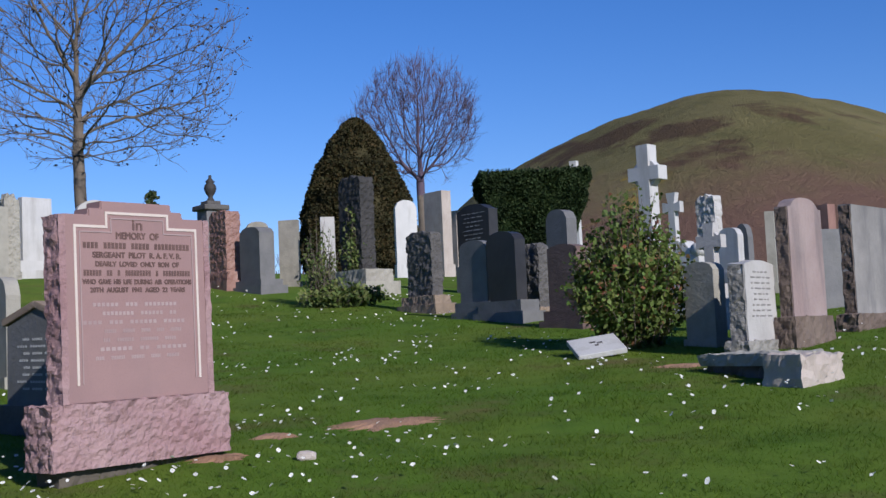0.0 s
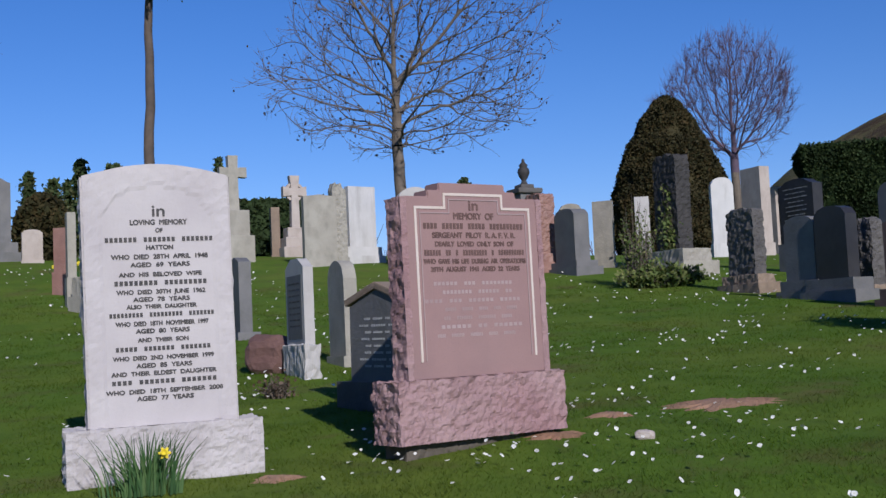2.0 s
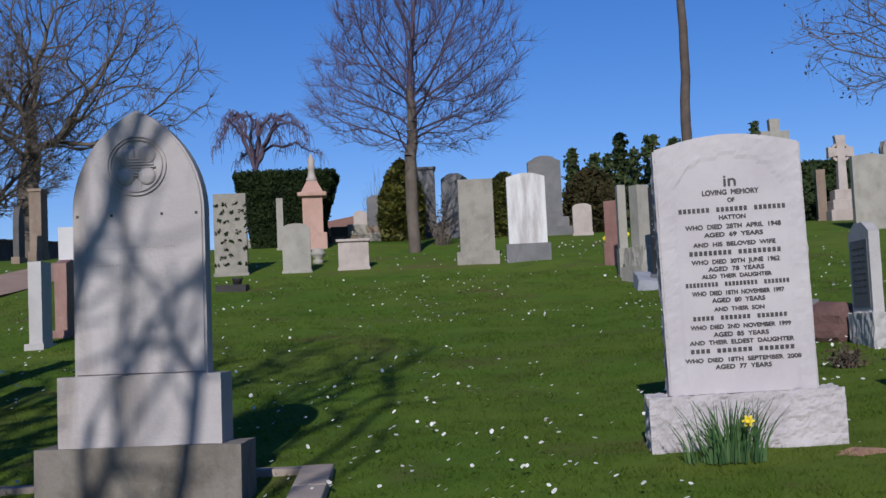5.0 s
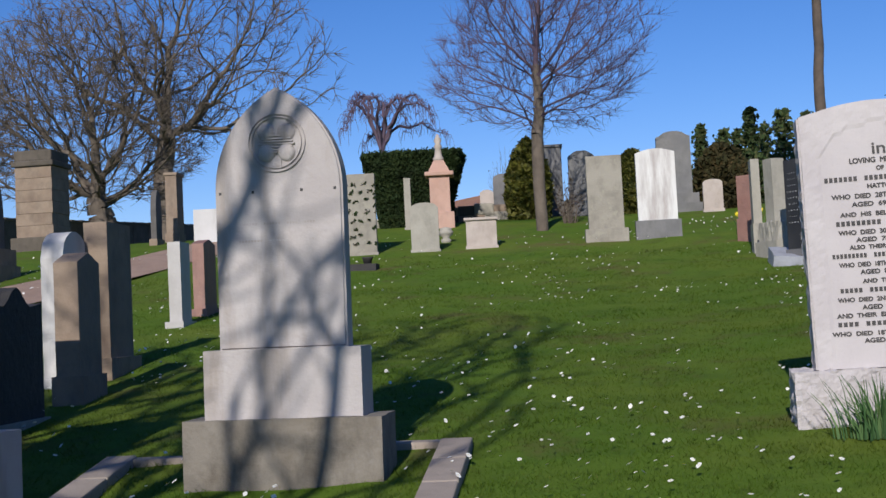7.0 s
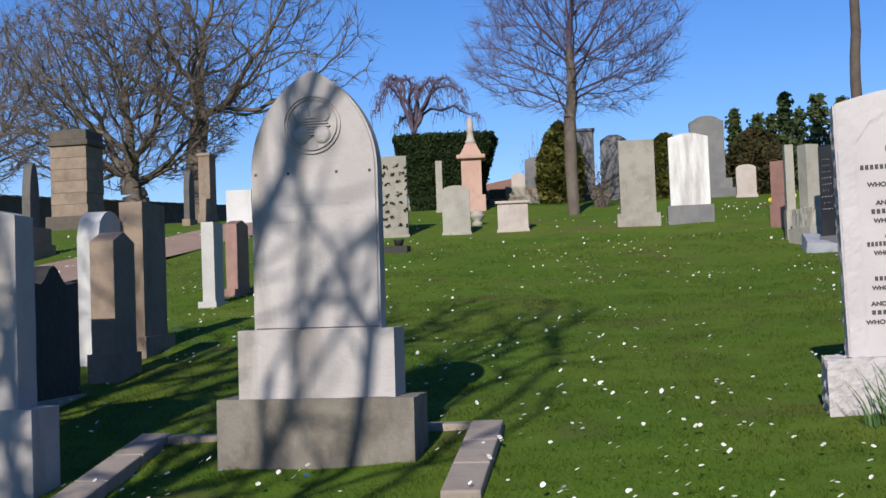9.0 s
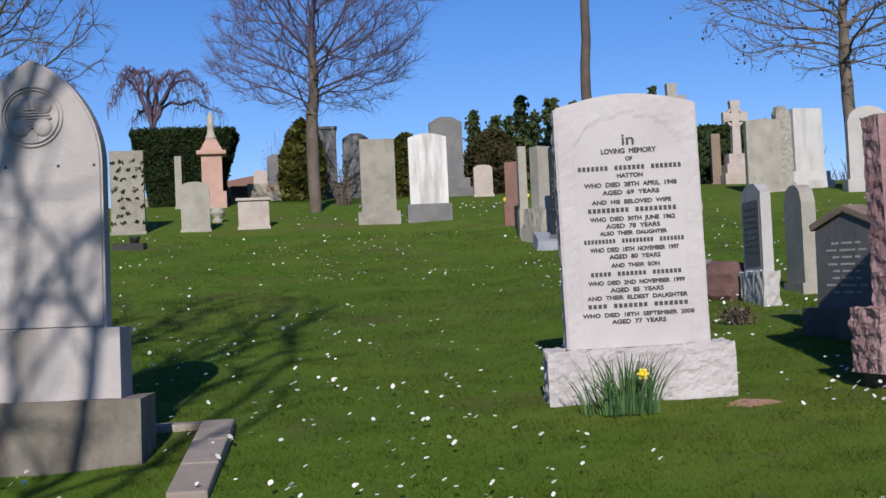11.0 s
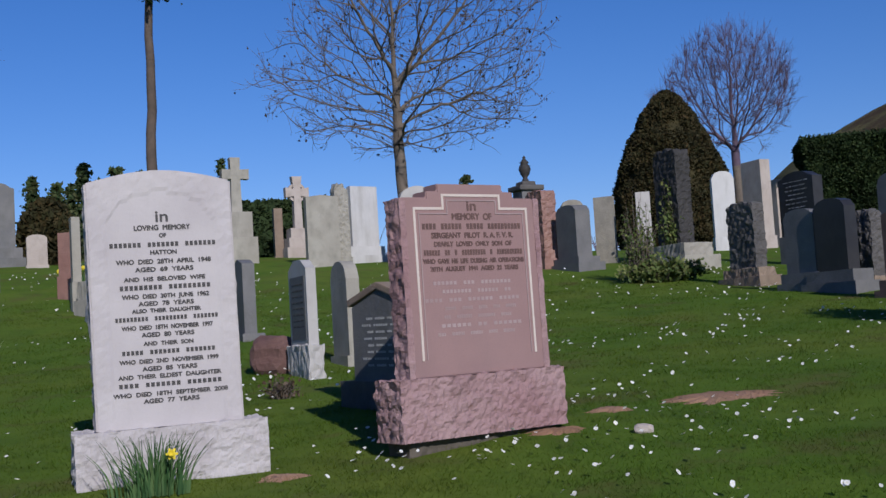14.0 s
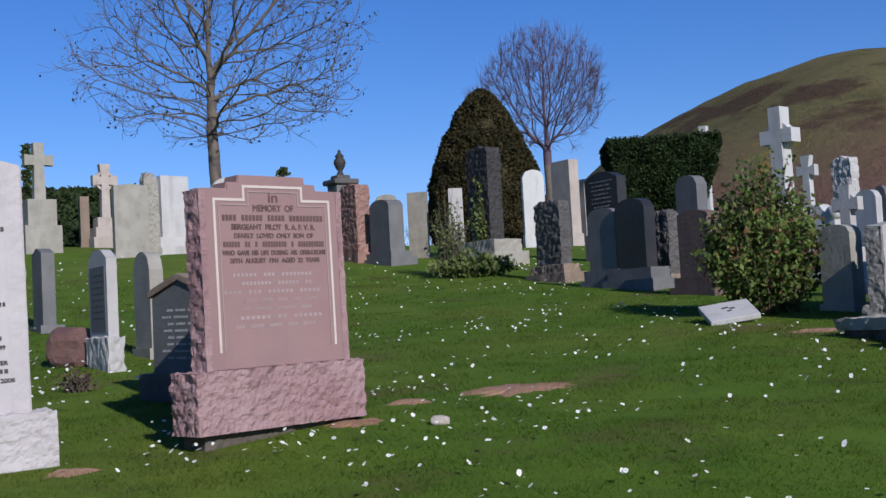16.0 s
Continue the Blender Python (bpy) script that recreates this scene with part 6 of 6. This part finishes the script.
leafy_bush("shrub", -2.15, 20.3, 0.36, 0.3, 1.45, 90, 1100, 0.04, "ivy_leaf", "straggly yellow-green shrub growing between headstones", 4, 0.6)
leafy_bush("ground_ivy", -1.75, 20.2, 0.85, 0.3, 0.42, 150, 3800, 0.05, "ivy_leaf", "low spreading mound of ivy at the foot of a dark headstone", 5)
leafy_bush("ivy", -1.75, 23.0, 0.3, 0.12, 1.9, 60, 1500, 0.05, "ivy_leaf", "climbing ivy on the tall dark headstone", 6)
leafy_bush("shrub", -17.6, 20.6, 0.45, 0.4, 1.3, 60, 300, 0.04, "dry_leaf", "dark twiggy shrub between the back-row headstones", 7)
leafy_bush("twig_bush", -23.4, 24.75, 0.55, 0.5, 2.3, 50, 60, 0.03, "dry_leaf", "bare twiggy bush behind the back row of headstones", 9)
leafy_bush("dry_grass_tuft", -3.72, 8.72, 0.16, 0.1, 0.16, 60, 260, 0.02, "scrub", "tuft of dry brown grass at the base of the white pillar", 8)


# ---- distant scrub along the skyline ----
def far_scrub():
    rng = np.random.default_rng(12)
    segs = []
    for _ in range(900):
        yaw = radians(rng.uniform(-4, 24))
        r = rng.uniform(70, 95)
        x, y = -r * math.sin(yaw), r * math.cos(yaw)
        z = height(x, y) + 0.3
        hh = rng.uniform(1.5, 4.5) * (0.6 + 0.4 * math.sin(yaw * 40) ** 2)
        for _k in range(3):
            segs.append(((x, y, z), (x + rng.normal(0, 0.7), y + rng.normal(0, 0.7), z + hh), 0.05, 0.015))
    ob = part("distant_scrub", tubes(segs, 3), "bark_purple")
    tagged(ob, "line of hazy bare bushes on the skyline", "bushes", kind="stuff")


far_scrub()


# ---- bare soil, grass, daisies ----
def soil_patch(x, y, rx, ry, yaw, label):
    verts = [(0, 0, 0)]
    n = 90
    m = Matrix.Rotation(radians(yaw), 3, "Z")
    for ring in (0.5, 1.0):
        for k in range(n):
            a = 2 * math.pi * k / n
            f = ring * (1 + 0.5 * noise.noise(Vector((math.cos(a) * 1.5 + x, math.sin(a) * 1.5, y))) + 0.6 * noise.noise(Vector((math.cos(a) * 5 + x, math.sin(a) * 5, y))) + 0.4 * noise.noise(Vector((math.cos(a) * 14 + x, math.sin(a) * 14, y))))
            verts.append(tuple(m @ Vector((rx * f * math.cos(a), ry * f * math.sin(a), 0))))
    out = []
    for i, v in enumerate(verts):
        lift = 0.020 if i == 0 else 0.017 if i <= n else -0.010
        out.append((x + v[0], y + v[1], ground_top(x + v[0], y + v[1]) + lift))
    faces = [(0, 1 + k, 1 + (k + 1) % n) for k in range(n)]
    faces += [(1 + k, 1 + n + k, 1 + n + (k + 1) % n, 1 + (k + 1) % n) for k in range(n)]
    ob = part("bare_soil", raw("bare_soil", out, faces, True), "soil")
    tagged(ob, label, "soil", kind="structure")


def ground_top(x, y):
    return height(x, y) + 0.035 * noise.noise(Vector((x * 0.9, y * 0.9, 0))) + 0.015 * noise.noise(Vector((x * 3.1, y * 3.1, 4)))


PATCHES = [(-0.35, 7.8, 0.42, 0.19, 12), (-0.98, 7.4, 0.16, 0.10, 30), (-2.45, 5.75, 0.12, 0.1, 0), (2.05, 10.05, 0.3, 0.1, 0), (-1.2, 6.75, 0.2, 0.1, 40)]
for px, py, prx, pry, pyaw in PATCHES:
    soil_patch(px, py, prx, pry, pyaw, "patch of bare reddish soil in the lawn")


def in_patch(x, y):
    for px, py, prx, pry, pyaw in PATCHES:
        a = radians(-pyaw)
        dx, dy = x - px, y - py
        u, v = dx * math.cos(a) - dy * math.sin(a), dx * math.sin(a) + dy * math.cos(a)
        if (u / prx) ** 2 + (v / pry) ** 2 < 0.62 + 0.5 * noise.noise(Vector((x * 14, y * 14, 1))):
            return True
    return False


def grass():
    """Short turf over the near lawn, thinning with distance."""
    rng = np.random.default_rng(3)
    n = 520000
    r = np.abs(3.4 + 18.0 * rng.random(n) ** 1.4 + rng.normal(0, 0.7, n))
    yaw = np.radians(rng.uniform(-28, 78, n) + rng.normal(0, 5, n))
    wide = rng.random(n) < 0.2
    r = np.where(wide, 14 * np.sqrt(rng.random(n)), r)
    yaw = np.where(wide, rng.uniform(0, 2 * np.pi, n), yaw)
    xs, ys = -r * np.sin(yaw), r * np.cos(yaw)
    keep, verts = [], []
    tall = rng.uniform(0.5, 1.3, n)
    for x, y, rr, k in zip(xs.tolist(), ys.tolist(), r.tolist(), tall.tolist()):
        if rr < 10 and in_patch(x, y):
            continue
        c = noise.noise(Vector((x * 2.2, y * 2.2, 9)))
        keep.append((x, y, ground_top(x, y) - 0.004, (0.02 + 0.010 * c) * k * (1 + 0.02 * rr), rr))
    p = np.array(keep)
    m = len(p)
    a = rng.uniform(0, 2 * np.pi, m)
    wd = (0.0013 + 0.00014 * p[:, 4]) * rng.uniform(0.7, 1.4, m)
    lean = rng.normal(0, 0.8, (m, 2)) * p[:, 3:4]
    b0 = p[:, :3] + np.stack([np.cos(a) * wd, np.sin(a) * wd, 0 * a], 1)
    b1 = p[:, :3] - np.stack([np.cos(a) * wd, np.sin(a) * wd, 0 * a], 1)
    tip = p[:, :3] + np.concatenate([lean, p[:, 3:4]], 1)
    v = np.stack([b0, b1, tip], 1).reshape(-1, 3).astype(np.float32)
    me = bpy.data.meshes.new("grass")
    me.vertices.add(len(v))
    me.vertices.foreach_set("co", v.ravel())
    me.loops.add(m * 3)
    me.loops.foreach_set("vertex_index", np.arange(m * 3, dtype=np.int32))
    me.polygons.add(m)
    me.polygons.foreach_set("loop_start", np.arange(0, m * 3, 3, dtype=np.int32))
    me.update(calc_edges=True)
    g = part("grass", me, "grass_blade")
    tagged(g, "short green grass blades of the lawn", "grass", kind="stuff")


def daisies():
    rng = random.Random(21)
    petals, eyes = [], []
    pf, ef = [], []
    made = 0
    while made < 3000:
        r = 3.0 + 23 * rng.random() ** 1.15
        yaw = radians(rng.uniform(-28, 78))
        x, y = -r * math.sin(yaw), r * math.cos(yaw)
        d = noise.noise(Vector((x * 0.55, y * 0.55, 2))) + 0.6 * noise.noise(Vector((x * 1.9, y * 1.9, 7)))
        if d < 0.12 + rng.gauss(0, 0.28) or in_patch(x, y):
            continue
        made += 1
        z = ground_top(x, y) + rng.uniform(0.05, 0.07)
        s = rng.uniform(0.0075, 0.0115) * (1 + 0.04 * r)
        tx, ty = rng.gauss(0, 0.35), rng.gauss(0.3, 0.3)
        n0 = len(petals)
        petals.append((x, y, z))
        for k in range(9):
            a = 2 * math.pi * k / 9
            q = s * (1 if k % 2 else 0.86)
            px, py = q * math.cos(a), q * math.sin(a)
            petals.append((x + px, y + py, z + 0.003 + px * tx + py * ty))
        pf += [(n0, n0 + 1 + k, n0 + 1 + (k + 1) % 9) for k in range(9)]
        n0 = len(eyes)
        for k in range(5):
            a = 2 * math.pi * k / 5
            eyes.append((x + 0.36 * s * math.cos(a), y + 0.36 * s * math.sin(a), z + 0.005))
        ef.append(tuple(range(n0, n0 + 5)))
    w = part("daisies", raw("daisies", petals, pf), "petal_white")
    tagged(w, "white daisies scattered over the lawn", "daisies", kind="stuff")
    y_ = part("daisy_centres", raw("daisy_centres", eyes, ef), "petal_yellow", w)
    tagged(y_, kind="stuff")


grass()
daisies()
